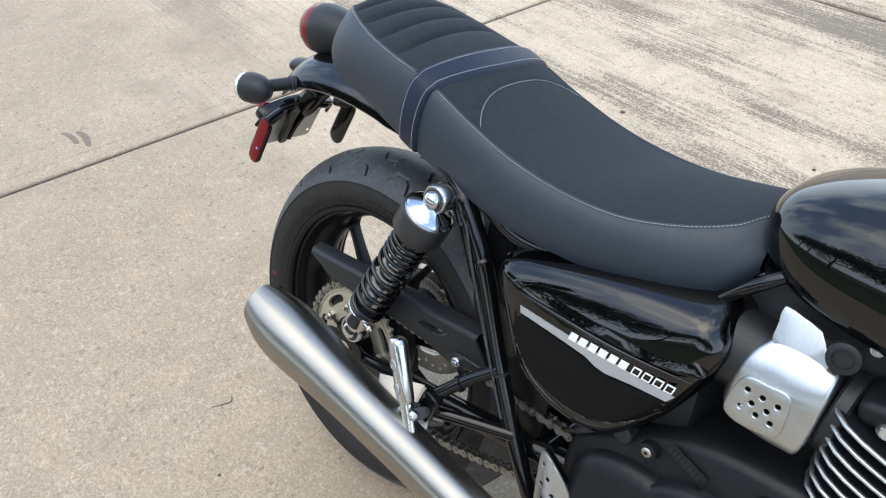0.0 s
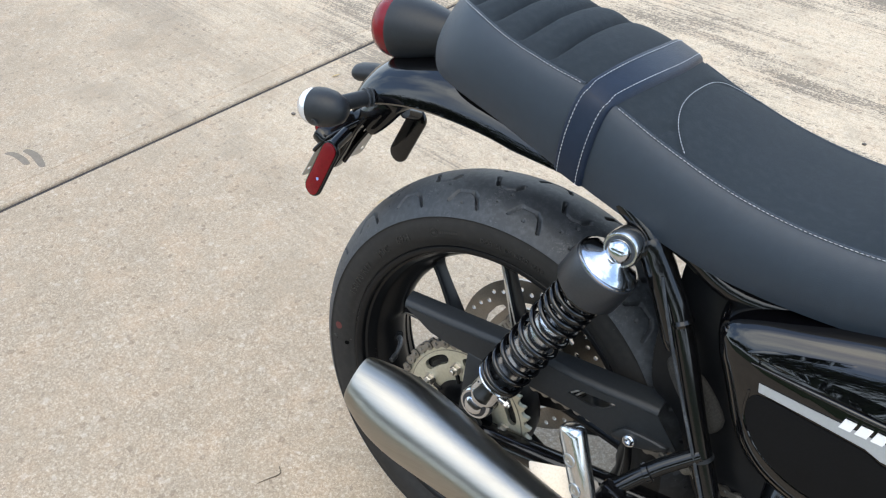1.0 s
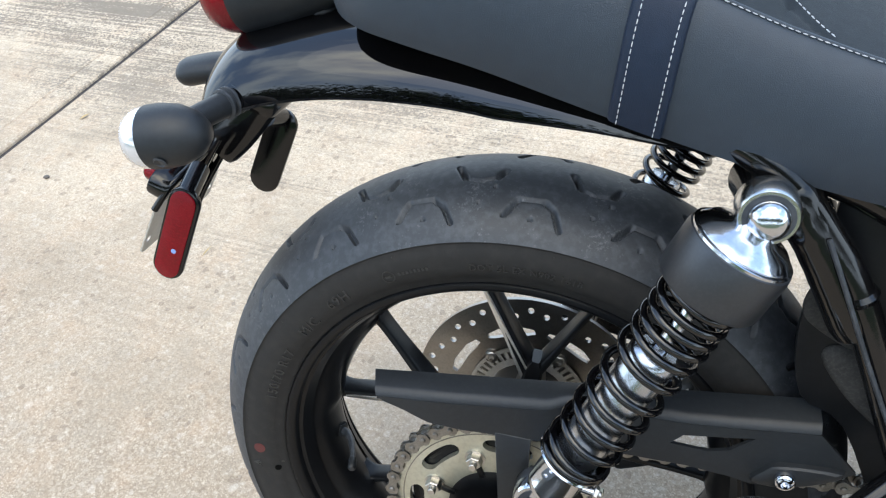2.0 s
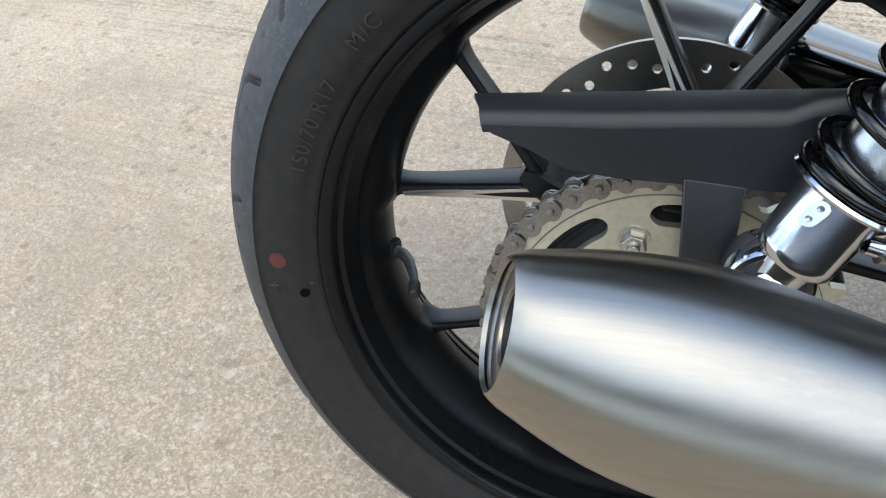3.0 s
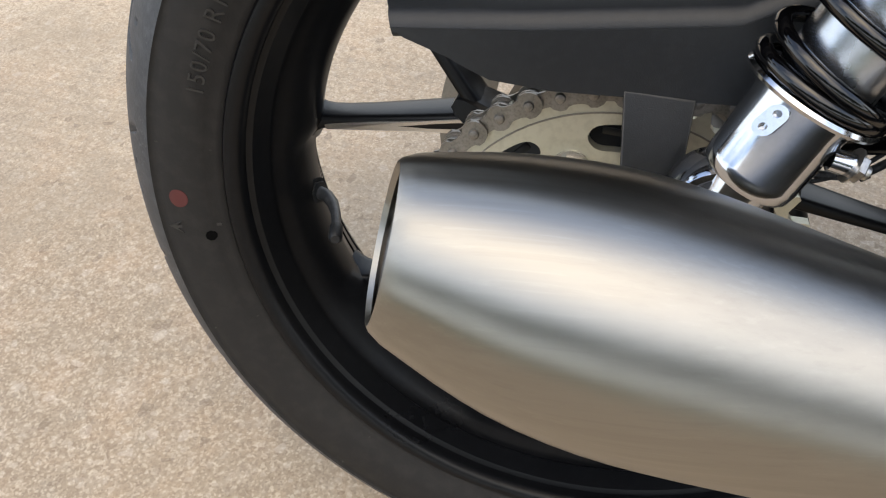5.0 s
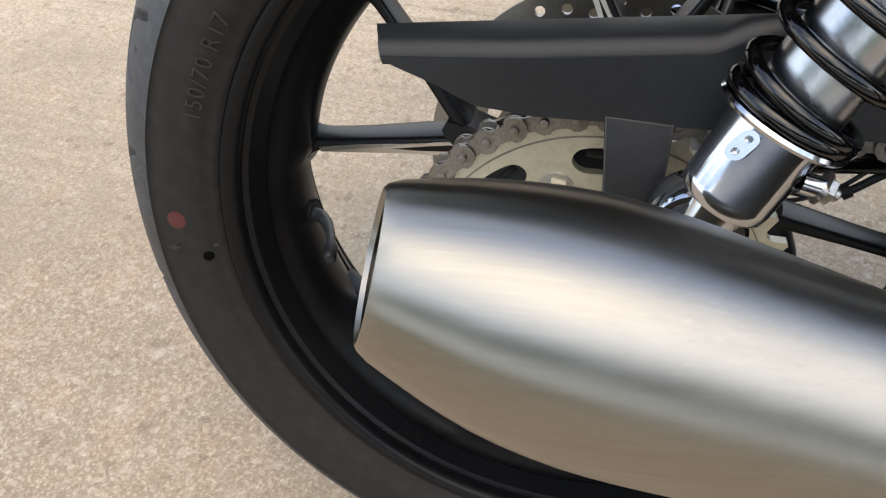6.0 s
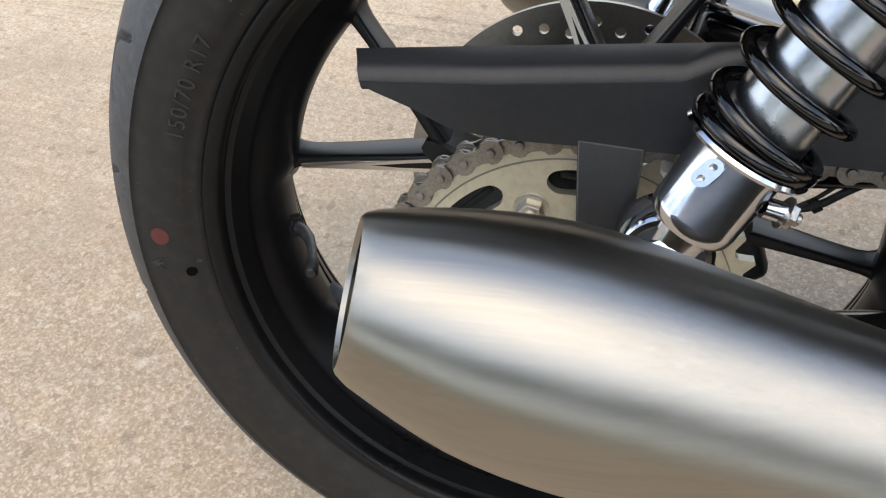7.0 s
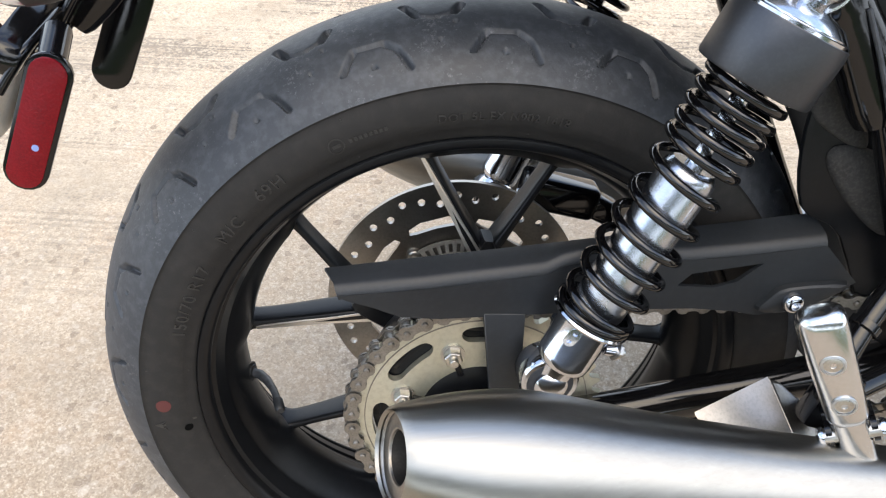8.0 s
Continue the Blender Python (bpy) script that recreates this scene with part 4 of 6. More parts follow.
# ---- swingarm ----
swing = part("swingarm", tube(curve([(-0.035, -0.112, -0.008), (0.06, -0.112, -0.006), (0.2, -0.106, 0.006), (0.36, -0.1, 0.022), (0.5, -0.085, 0.035)], 24), [0.0175] * 24, 20, up=(0, 1, 0)), FRAME, bike, "gloss black tubular swingarm")
part("arm", tube(curve([(-0.035, 0.112, -0.008), (0.06, 0.112, -0.006), (0.2, 0.106, 0.006), (0.36, 0.1, 0.022), (0.5, 0.085, 0.035)], 24), 0.0175, 20), FRAME, swing)
part("crossbar", tube([(0.40, -0.10, 0.025), (0.40, 0.10, 0.025)], 0.024, 18), FRAME, swing)
for s in (-1, 1):
    part("axle_plate", slab(round_outline([(-0.045, -0.022), (0.03, -0.026), (0.045, 0.0), (0.03, 0.026), (-0.045, 0.022)]), 0.008, xz(s * 0.121, s), bevel=0.0015), FRAME, swing)
    part("adjuster_bolt", tube([(-0.075, s * 0.112, -0.008), (-0.03, s * 0.112, -0.008)], 0.004, 10), BOLT, swing)

hose = part("brake_hose", tube(curve([(0.118, 0.098, -0.020), (0.135, 0.10, -0.028), (0.155, 0.10, -0.030), (0.176, 0.10, -0.027), (0.203, 0.10, -0.008), (0.26, 0.095, 0.03)], 28), 0.0032, 10), RUBBER, bike, "thin black rear brake hose")
part("sensor_wire", tube(curve([(0.118, 0.092, -0.030), (0.130, 0.094, -0.034), (0.146, 0.098, -0.034), (0.172, 0.10, -0.023), (0.200, 0.10, 0.001), (0.26, 0.095, 0.04)], 28), 0.0018, 8), RUBBER, hose)
part("hose_clip", lathe([(-0.004, 0.004), (-0.0035, 0.006), (0.0035, 0.006), (0.004, 0.004)], (0.176, 0.10, -0.026), (0.203, 0.10, -0.008), 12), PLASTIC, hose)

# ---- chain guard ----
Y_G = -0.114
guard_side = [(-0.1045, 0.1370), (-0.04, 0.1380), (0.049, 0.1435), (0.062, 0.1500), (0.078, 0.1530), (0.12, 0.1505), (0.16, 0.1480), (0.2, 0.1490), (0.262, 0.1525), (0.292, 0.118), (0.272, 0.104), (0.236, 0.094), (0.216, 0.0935), (0.198, 0.0985), (0.165, 0.104), (0.120, 0.107), (0.075, 0.108), (0.026, 0.109), (-0.03, 0.1105), (-0.058, 0.1143), (-0.068, 0.1190), (-0.0775, 0.1241), (-0.0980, 0.1325)]
guard_gap = [(0.150, 0.126), (0.160, 0.136), (0.215, 0.141), (0.196, 0.126), (0.180, 0.122)]
guard = part("chain_guard", slab(guard_side, 0.0035, xz(Y_G), [guard_gap]), PLASTIC, bike, "matte black moulded chain guard", 25)


def guard_flange():
    """The sloping upper face, from the side's edge in towards the tyre."""
    edge = [(-0.1065, 0.1415), (-0.04, 0.1435), (0.049, 0.1490), (0.062, 0.1555), (0.078, 0.1585), (0.12, 0.1560), (0.16, 0.1535), (0.2, 0.1545), (0.262, 0.158)]
    rings = []
    for x, z in edge:
        inn = Vector((x - 0.007 * (x < 0), -0.088, 0.1435 + 0.058 * (x + 0.11)))
        roll = [Vector((x + (0.0030 * (b + 0.0026) / 0.0098 if x < -0.1 else 0), Y_G - 0.0035 + a, z - b)) for a, b in ((0.0002, 0.0072), (0.0008, 0.0045), (0.0022, 0.0018), (0.0045, -0.0008), (0.0075, -0.0026))]
        rings.append([*roll, inn, inn - Vector((0, 0, 0.003)), *[q + Vector((0, 0.002, -0.002)) for q in roll[::-1]]])
    return from_rings(rings)


part("upper_face", guard_flange(), PLASTIC, guard, smooth=70)
part("raised_pad", pillow(round_outline([(0.214, 0.100), (0.222, 0.112), (0.236, 0.121), (0.285, 0.120), (0.270, 0.107), (0.238, 0.097)], 3), [(1, 0), (0.93, 0.006), (0.8, 0.0075), (0.4, 0.008)], xz(Y_G - 0.002)), PLASTIC, guard, smooth=30)
part("guard_bolt", bolt((0.240, Y_G - 0.010, 0.109), (0, -1, 0), 0.0085, 0.007), CHROME, guard, "bright domed screw")
part("guard_strut", slab([(0.003, 0.113), (0.0350, 0.110), (0.0300, 0.03), (0.007, 0.03)], 0.005, lambda u, v, w: Vector((u, Y_G + 0.001 - w - 0.16 * (0.111 - v), v)), bevel=0.0012), PLASTIC, guard, "flat black stay below the guard")
part("stay_screw", bolt((0.028, Y_G - 0.004, 0.036), (0, -1, 0), 0.003, 0.002), BOLT, guard)
part("rear_lip", block((0.02, 0.003, 0.012), pose(-0.052, Y_G + 0.022, 0.123, 0, -8, 0), 0.001), PLASTIC, guard)


# ---- shock absorbers ----
def shock(s):
    top, low = Vector((0.193, s * 0.153, 0.359)), Vector((0.042, s * 0.153, 0.066))
    d = (top - low).normalized()
    at = lambda v: low + d * v  # noqa: E731
    length = (top - low).length
    out = Vector((0, s, 0))
    body = part("shock_absorber", lathe([(0.055, 0.018), (0.06, 0.0195), (0.192, 0.0195), (0.196, 0.0185), (0.200, 0.015)], low, top, 36), SATINC, bike, "chromed shock absorber with a black twin-rate spring")
    part("piston_rod", lathe([(0.19, 0.0062), (0.3, 0.0062)], low, top, 18), CHROME, body)
    # spring: wide lower coils, close upper coils
    coil = [(0.3, 0.0755), (1, 0.0772), (1.6, 0.0790), (2, 0.0880), (3, 0.1075), (4, 0.1275), (5, 0.1480), (6, 0.1690), (7, 0.1945), (8, 0.2130), (9, 0.2240), (10, 0.2355), (11, 0.2465), (12, 0.2580), (13, 0.2660)]
    u = d.cross(out).normalized()
    pts = []
    for turn in np.linspace(0.3, 13, 331):
        v = float(np.interp(turn, [c[0] for c in coil], [c[1] for c in coil]))
        a = 2 * math.pi * (turn - 0.5)
        pts.append(at(v) + 0.0268 * (math.cos(a) * u + math.sin(a) * out))
    part("spring", tube(pts, 0.0034, 10), GLOSS, body, "gloss black coil spring")
    part("spring_seat", lathe([(0.069, 0.0195), (0.070, 0.0285), (0.0715, 0.0295), (0.073, 0.0285), (0.0735, 0.0195)], low, top, 40), CHROME, body)
    part("preload_collar", lathe([(0.028, 0.012), (0.029, 0.0185), (0.031, 0.0200), (0.036, 0.0205), (0.0365, 0.0203), (0.063, 0.0208), (0.0695, 0.0215)], low, top, 40), CHROME, body, "polished preload collar")
    side = (out * 0.80 + u * s * 0.60).normalized()
    q = at(0.060) + side * 0.0200
    part("collar_slot", slab(stadium(0.015, 0.0085, 8), 0.0025, lambda a, b, c: q + side.cross(d).normalized() * a + (d * 0.95 + u * 0.2) * b + side * c, [circle(0, 0.0035, 0.0018, 8), circle(0, -0.0035, 0.0018, 8)]), CHROME, body)
    part("clamp_bolt", tube([at(0.056) - u * s * 0.018 + out * 0.010, at(0.058) - u * s * 0.028 + out * 0.010], 0.0048, 10), CHROME, body)
    part("clamp_bolt", nut(at(0.058) - u * s * 0.026 + out * 0.010, -u * s, 0.0060, 0.005), BOLT, body)
    # lower and upper eyes
    eye = at(0.0105)
    part("lower_eye", lathe([(0, 0.013), (0, 0.0205), (0.003, 0.0225), (0.023, 0.0225), (0.026, 0.0205), (0.026, 0.013)], eye - out * 0.020, eye + out, 36), CHROME, body)
    part("eye_bush", lathe([(0, 0.0175), (0.0265, 0.0175), (0.027, 0.012)], eye - out * 0.020, eye + out, 28), RUBBER, body)
    part("eye_bolt", lathe([(0, 0.0125), (0.004, 0.0125), (0.008, 0.009), (0.009, 0.004)], eye + out * 0.006, eye + out * 2, 28), CHROME, body)
    part("neck", tube([at(0.016), at(0.030)], [0.013, 0.014], 18), CHROME, body)
    part("shroud", lathe([(0.262, 0.032), (0.262, 0.0372), (0.264, 0.0383), (0.297, 0.0383), (0.301, 0.0376), (0.303, 0.034), (0.303, 0.02)], low, top, 44), SHROUD, body, "satin dark grey upper spring shroud")
    part("cap", lathe([(0.300, 0.0345), (0.305, 0.0345), (0.310, 0.029), (0.314, 0.017), (0.322, 0.012)], low, top, 40), CHROME, body, "polished alloy cap")
    part("cap_ring", lathe([(0.301, 0.0345), (0.301, 0.0366), (0.3035, 0.0366), (0.3045, 0.0345)], low, top, 40), CHROME, body)
    part("upper_eye", lathe([(0, 0.0125), (0, 0.0185), (0.003, 0.0205), (0.021, 0.0205), (0.024, 0.0185), (0.024, 0.0125)], top - out * 0.015, top + out, 36), POLISHED, body, "alloy upper eye")
    part("eye_bush", lathe([(0, 0.0165), (0.0225, 0.0165), (0.023, 0.012)], top - out * 0.013, top + out, 28), RUBBER, body)
    part("dome_nut", lathe([(0, 0.0135), (0.004, 0.0135), (0.009, 0.0115), (0.0125, 0.0075), (0.0135, 0.003)], top + out * 0.008, top + out * 2, 28), CHROME, body, "chrome dome nut")
    return body


shock(-1)
shock(1)


# ---- mufflers ----
def muffler(s):
    d = Vector((1, -s * 0.062, -0.288)).normalized()
    a = Vector((-0.080, s * 0.251, 0.109)) + d * 0.008
    prof = [(0.022, 0.0262), (0.002, 0.0270), (0.0, 0.0283), (0.0012, 0.0300), (0.006, 0.0328), (0.022, 0.0392), (0.042, 0.0448), (0.062, 0.0483), (0.080, 0.0500), (0.097, 0.0497), (0.122, 0.0476), (0.152, 0.0450), (0.20, 0.0420), (0.27, 0.0393), (0.35, 0.0374), (0.45, 0.0356), (0.59, 0.0320), (0.65, 0.024)]
    xs, rs = zip(*prof[4:])
    fine = np.linspace(xs[0], xs[-1], 60)
    smooth = np.interp(fine, xs, rs)
    for _ in range(6):
        smooth[1:-1] = (smooth[:-2] + 2 * smooth[1:-1] + smooth[2:]) / 4
    out = Vector((0, s, 0))

    def slanted(bm):
        """Cuts the rear end on a slant, so that the outlet faces a little outwards."""
        for v in bm.verts:
            along = (v.co - a).dot(d)
            v.co += d * 0.17 * (v.co - a - d * along).dot(out) * max(0.0, 1 - max(along, 0) / 0.05)
        return bm

    can = part("muffler", slanted(lathe(prof[1:4] + list(zip(fine, smooth)), a, a + d, 72, caps=False)), BRUSHED, bike, "brushed stainless tapered muffler", 60)
    part("outlet", slanted(lathe([(0.0035, 0.0284), (0.0050, 0.0272), (0.0052, 0.0225), (0.0052, 0.0190), (0.0048, 0.0178), (0.0052, 0.0168), (0.0075, 0.0164)], a, a + d, 48, caps=False)), STEEL, can, "bare steel end cap round the outlet")
    part("bore", slanted(lathe([(0.0300, 0.0157), (0.14, 0.0157)], a, a + d, 32)), DARK, can, "sooty black bore")
    part("bore_lining", slanted(lathe([(0.0065, 0.0163), (0.010, 0.0160), (0.031, 0.0158)], a, a + d, 32, caps=False)), SOOT, can, "sooty inner wall of the outlet")
    return can


mr = muffler(-1)
muffler(1)


def bent_plate(points, normal, thick):
    bm = bmesh.new()
    n = Vector(normal).normalized() * thick
    a, b = [bm.verts.new(p) for p in points], [bm.verts.new(Vector(p) + n) for p in points]
    bm.faces.new(a)
    bm.faces.new(b[::-1])
    for i in range(len(a)):
        bm.faces.new((a[i], b[i], b[(i + 1) % len(a)], a[(i + 1) % len(a)]))
    bmesh.ops.bevel(bm, geom=[e for e in bm.edges], offset=thick * 0.25, segments=1, affect="EDGES")
    return bm


bracket = part("mount_bracket", bent_plate([(0.147, -0.188, 0.0605), (0.163, -0.207, 0.042), (0.228, -0.216, 0.022), (0.214, -0.160, 0.0645)], (0, 0.5, 0.6), 0.003), STEEL, mr, "bare metal mounting bracket")
part("bracket_wing", bent_plate([(0.2155, -0.160, 0.0640), (0.2295, -0.216, 0.0215), (0.262, -0.205, -0.002), (0.242, -0.172, 0.046), (0.225, -0.157, 0.058)], (-0.6, 0.2, 0.3), 0.003), STEEL, bracket)

# ---- tail ----
def fender():
    """The arched blade over the tyre, ending in a rounded tip."""
    line = curve([(-0.262, 0, 0.388), (-0.252, 0, 0.416), (-0.212, 0, 0.440), (-0.13, 0, 0.452), (-0.03, 0, 0.446), (0.06, 0, 0.424), (0.13, 0, 0.398), (0.19, 0, 0.374)], 40)
    rings = []
    for i, p in enumerate(line):
        t = i / 39
        half = 0.072 * min(1, 0.35 + 4.5 * t) ** 0.6
        drop = 0.055 * min(1, 0.25 + 5 * t) * min(1, 1 - (t - 0.62) * 2.0)
        arc = [(half * math.sin(a), -drop * (1 - math.cos(a)) / (1 - math.cos(1.45))) for a in np.linspace(-1.45, 1.45, 25)]
        top = [p + Vector((0, y / math.sin(1.45), z)) for y, z in arc]
        low = [q + Vector((0, -0.003 * math.copysign(1, q.y) * (abs(q.y) > 0.03), -0.003)) for q in top[::-1]]
        rings.append(top + low)
    return from_rings(rings)


part("rear_fender", fender(), GLOSS, bike, "gloss black rear mudguard", 50)
lamp = part("tail_lamp", lathe([(0.018, 0.0405), (0.0185, 0.0428), (0.025, 0.0432), (0.04, 0.0420), (0.065, 0.0370), (0.095, 0.028), (0.12, 0.017), (0.13, 0.004)], (-0.246, 0, 0.470), (0, 0, 0.487), 44), PLASTIC, bike, "bullet-shaped satin black tail lamp")
part("lens", lathe([(0.0190, 0.0424), (0.010, 0.0421), (0.003, 0.0412), (-0.007, 0.0365), (-0.012, 0.028), (-0.015, 0.012), (-0.0155, 0.001)], (-0.246, 0, 0.470), (0, 0, 0.487), 44, caps=False), RED, lamp, "red lens")
part("lamp_stem", tube([(-0.17, 0, 0.47), (-0.15, 0, 0.43)], 0.016, 16), PLASTIC, lamp)


def indicator(s):
    root, end = Vector((-0.215, s * 0.046, 0.391)), Vector((-0.240, s * 0.112, 0.385))
    back = Vector((-1, s * 0.05, -0.12)).normalized()
    mid = Vector((-0.246, s * 0.132, 0.383))
    body = part("turn_signal", lathe([(-0.038, 0.002), (-0.036, 0.009), (-0.028, 0.0175), (-0.014, 0.0235), (0.0, 0.0255), (0.012, 0.0252)], mid, mid + back, 36), PLASTIC, bike, "small satin black turn signal on a short stalk")
    part("lens", lathe([(0.012, 0.0250), (0.020, 0.0240), (0.028, 0.0200), (0.033, 0.0130), (0.035, 0.002)], mid, mid + back, 36, caps=False), CLEAR, body, "clear lens")
    part("stalk", tube([root, root.lerp(end, 0.5), end, mid], [0.0115, 0.0108, 0.0105, 0.010], 18), PLASTIC, body)
    for k in range(5):
        p = root.lerp(end, 0.08 + 0.085 * k)
        part("stalk_rib", lathe([(-0.0014, 0.0112), (-0.0008, 0.0132), (0.0008, 0.0132), (0.0014, 0.0112)], p, end, 18), RUBBER, body)
    part("drain_dimple", lathe([(0, 0.006), (0.0008, 0.0045), (-0.001, 0.003)], mid + Vector((0.004, s * 0.021, -0.0135)), mid + Vector((0.004, s * 0.8, -0.5)), 16), RUBBER, body)
    part("stem_bolt", bolt(root + Vector((0.009, s * 0.016, 0.001)), (0, s, 0), 0.006, 0.005), CHROME, body)
    return body


indicator(-1)
indicator(1)

def tilted(y):
    """Places outlines on the plate's slope, u across, v up."""
    v_dir, n_dir = Vector((0.5, 0, 0.866)), Vector((-0.866, 0, 0.5))
    return lambda u, v, w: Vector((-0.326, y, 0.272)) + Vector((0, 1, 0)) * u + v_dir * v + n_dir * w


# a channelled neck that forks into a cross arm and a tongue down the plate
hanger = part("plate_hanger", tube(curve([(-0.212, 0, 0.395), (-0.236, 0, 0.366), (-0.262, 0, 0.338), (-0.286, 0, 0.318)], 14), [0.030, 0.028, 0.026, 0.024, 0.023, 0.022, 0.022, 0.022, 0.022, 0.022, 0.022, 0.022, 0.022, 0.020], 18, flat=0.36, up=(0, 1, 0)), FRAME, bike, "glossy black moulded number plate hanger")
part("root_block", block((0.046, 0.080, 0.024), pose(-0.220, 0, 0.379, 0, 20, 0), 0.008), FRAME, hanger)
arm_out = round_outline([(-0.078, 0.034), (-0.056, 0.040), (-0.024, 0.044), (0.024, 0.044), (0.056, 0.040), (0.078, 0.034), (0.080, 0.052), (0.058, 0.061), (0.024, 0.070), (-0.024, 0.070), (-0.058, 0.061), (-0.080, 0.052)], 3)
part("cross_arm", slab(arm_out, 0.0205, lambda u, v, w: tilted(0)(u, v, -0.0105 + w), bevel=0.003), FRAME, hanger)
tongue_out = round_outline([(-0.022, 0.052), (-0.013, 0.01), (-0.012, -0.034), (0.0, -0.044), (0.012, -0.034), (0.013, 0.01), (0.022, 0.052)], 4)
part("tongue", slab(tongue_out, 0.006, lambda u, v, w: tilted(0)(u, v, -0.009 + w), bevel=0.0015), FRAME, hanger)
for s in (-1, 1):
    part("channel_rib", tube(curve([tilted(0)(s * u, v, n) for u, v, n in ((0.022, 0.085, -0.018), (0.021, 0.052, -0.014), (0.0125, 0.01, -0.011), (0.0115, -0.034, -0.009))], 16), 0.0034, 10), FRAME, hanger)
    part("arm_rib", tube(curve([tilted(0)(s * u, v, n) for u, v, n in ((0.020, 0.068, -0.012), (0.056, 0.060, -0.011), (0.076, 0.050, -0.009), (0.080, 0.022, -0.004))], 14), 0.0034, 10), FRAME, hanger)


plate_holes = [circle(su * 0.060, sv, 0.0035, 12) for su in (-1, 1) for sv in (-0.03, 0.03)]
plate_shape = [(-0.068, -0.042), (-0.062, -0.046), (0.062, -0.046), (0.068, -0.042), (0.068, 0.046), (-0.068, 0.046)]
part("plate", slab(plate_shape, 0.0015, tilted(0), plate_holes), PLATE, hanger, "bare metal backing plate with holes")
part("red_marker", lathe([(0, 0.011), (0.008, 0.011), (0.011, 0.009), (0.012, 0.003)], (-0.311, -0.060, 0.318), (-0.40, -0.060, 0.345), 24), RED, hanger, "small round red marker")


def reflector(s):
    top, low = (Vector((-0.268, -0.084, 0.314)), Vector((-0.311, -0.084, 0.2255))) if s < 0 else (Vector((-0.253, 0.088, 0.322)), Vector((-0.297, 0.088, 0.232)))
    v = (top - low).normalized()
    u = Vector((v.z, 0, -v.x))
    c = (top + low) / 2
    at = lambda a, b, w: c + u * a + v * b + Vector((0, s, 0)) * w  # noqa: E731
    size = (top - low).length
    body = part("side_reflector", slab(stadium(size + 0.004, 0.0295 if s < 0 else 0.0335), 0.006, at, bevel=0.0012), FRAME, hanger, "oblong red side reflector in a black case")
    part("lens", slab(stadium(size - 0.001, 0.0240), 0.0022, lambda a, b, w: at(a, b, w + 0.0058), bevel=0.0008), RED, hanger, "oblong red reflector lens")
    part("reflector_stem", tube([top + Vector((-0.006, -s * 0.030, 0.006)), top + Vector((-0.004, s * 0.001, -0.006))], 0.0095, 14), FRAME, hanger)
    part("stem_screw", bolt(top + Vector((-0.010, -s * 0.006, -0.002)), (0.3, -s, 0.5), 0.005, 0.004), BOLT, hanger)
    if s < 0:
        part("sticker_dot", slab(circle(0.003, -0.016, 0.0024, 14), 0.0004, lambda a, b, w: at(a, b, w + 0.0079)), BLUE, hanger)


reflector(-1)
reflector(1)

part("plate_lamp", tube(curve([(-0.235, 0, 0.392), (-0.262, 0, 0.397), (-0.292, 0, 0.393), (-0.306, 0, 0.389)], 12), [0.021] * 9 + [0.0195, 0.016, 0.009], 20, flat=0.62, up=(0, 0, 1)), PLASTIC, bike, "small black number plate lamp housing")

# ---- seat ----
# along the bike: x, middle height, stitch height, stitch half width, bottom height, bottom half width
SEAT = np.array([
    (-0.131, 0.510, 0.506, 0.008, 0.480, 0.034), (-0.122, 0.531, 0.526, 0.026, 0.468, 0.070), (-0.098, 0.554, 0.542, 0.058, 0.460, 0.100),
    (-0.060, 0.563, 0.543, 0.091, 0.452, 0.116), (0.000, 0.555, 0.527, 0.112, 0.437, 0.125), (0.060, 0.543, 0.512, 0.119, 0.418, 0.131),
    (0.120, 0.526, 0.498, 0.121, 0.398, 0.134), (0.200, 0.485, 0.466, 0.123, 0.374, 0.137), (0.280, 0.452, 0.440, 0.125, 0.356, 0.140),
    (0.360, 0.437, 0.426, 0.124, 0.349, 0.139), (0.440, 0.446, 0.424, 0.119, 0.350, 0.134), (0.510, 0.456, 0.436, 0.104, 0.360, 0.124),
    (0.560, 0.465, 0.451, 0.079, 0.374, 0.108), (0.585, 0.470, 0.464, 0.047, 0.392, 0.094), (0.600, 0.466, 0.461, 0.025, 0.412, 0.080)])
RIBS = [-0.090, -0.055, -0.018, 0.022, 0.064]


def seat_at(x):
    """Seat measures at x, eased between the stations."""
    k = np.clip(np.searchsorted(SEAT[:, 0], x) - 1, 0, len(SEAT) - 2)
    p = [SEAT[max(k - 1, 0)], SEAT[k], SEAT[k + 1], SEAT[min(k + 2, len(SEAT) - 1)]]
    h = p[2][0] - p[1][0]
    t = (x - p[1][0]) / h
    m1 = (p[2] - p[0]) / max(p[2][0] - p[0][0], 1e-6) * h
    m2 = (p[3] - p[1]) / max(p[3][0] - p[1][0], 1e-6) * h
    return (2 * t**3 - 3 * t * t + 1) * p[1] + (t**3 - 2 * t * t + t) * m1 + (3 * t * t - 2 * t**3) * p[2] + (t**3 - t * t) * m2


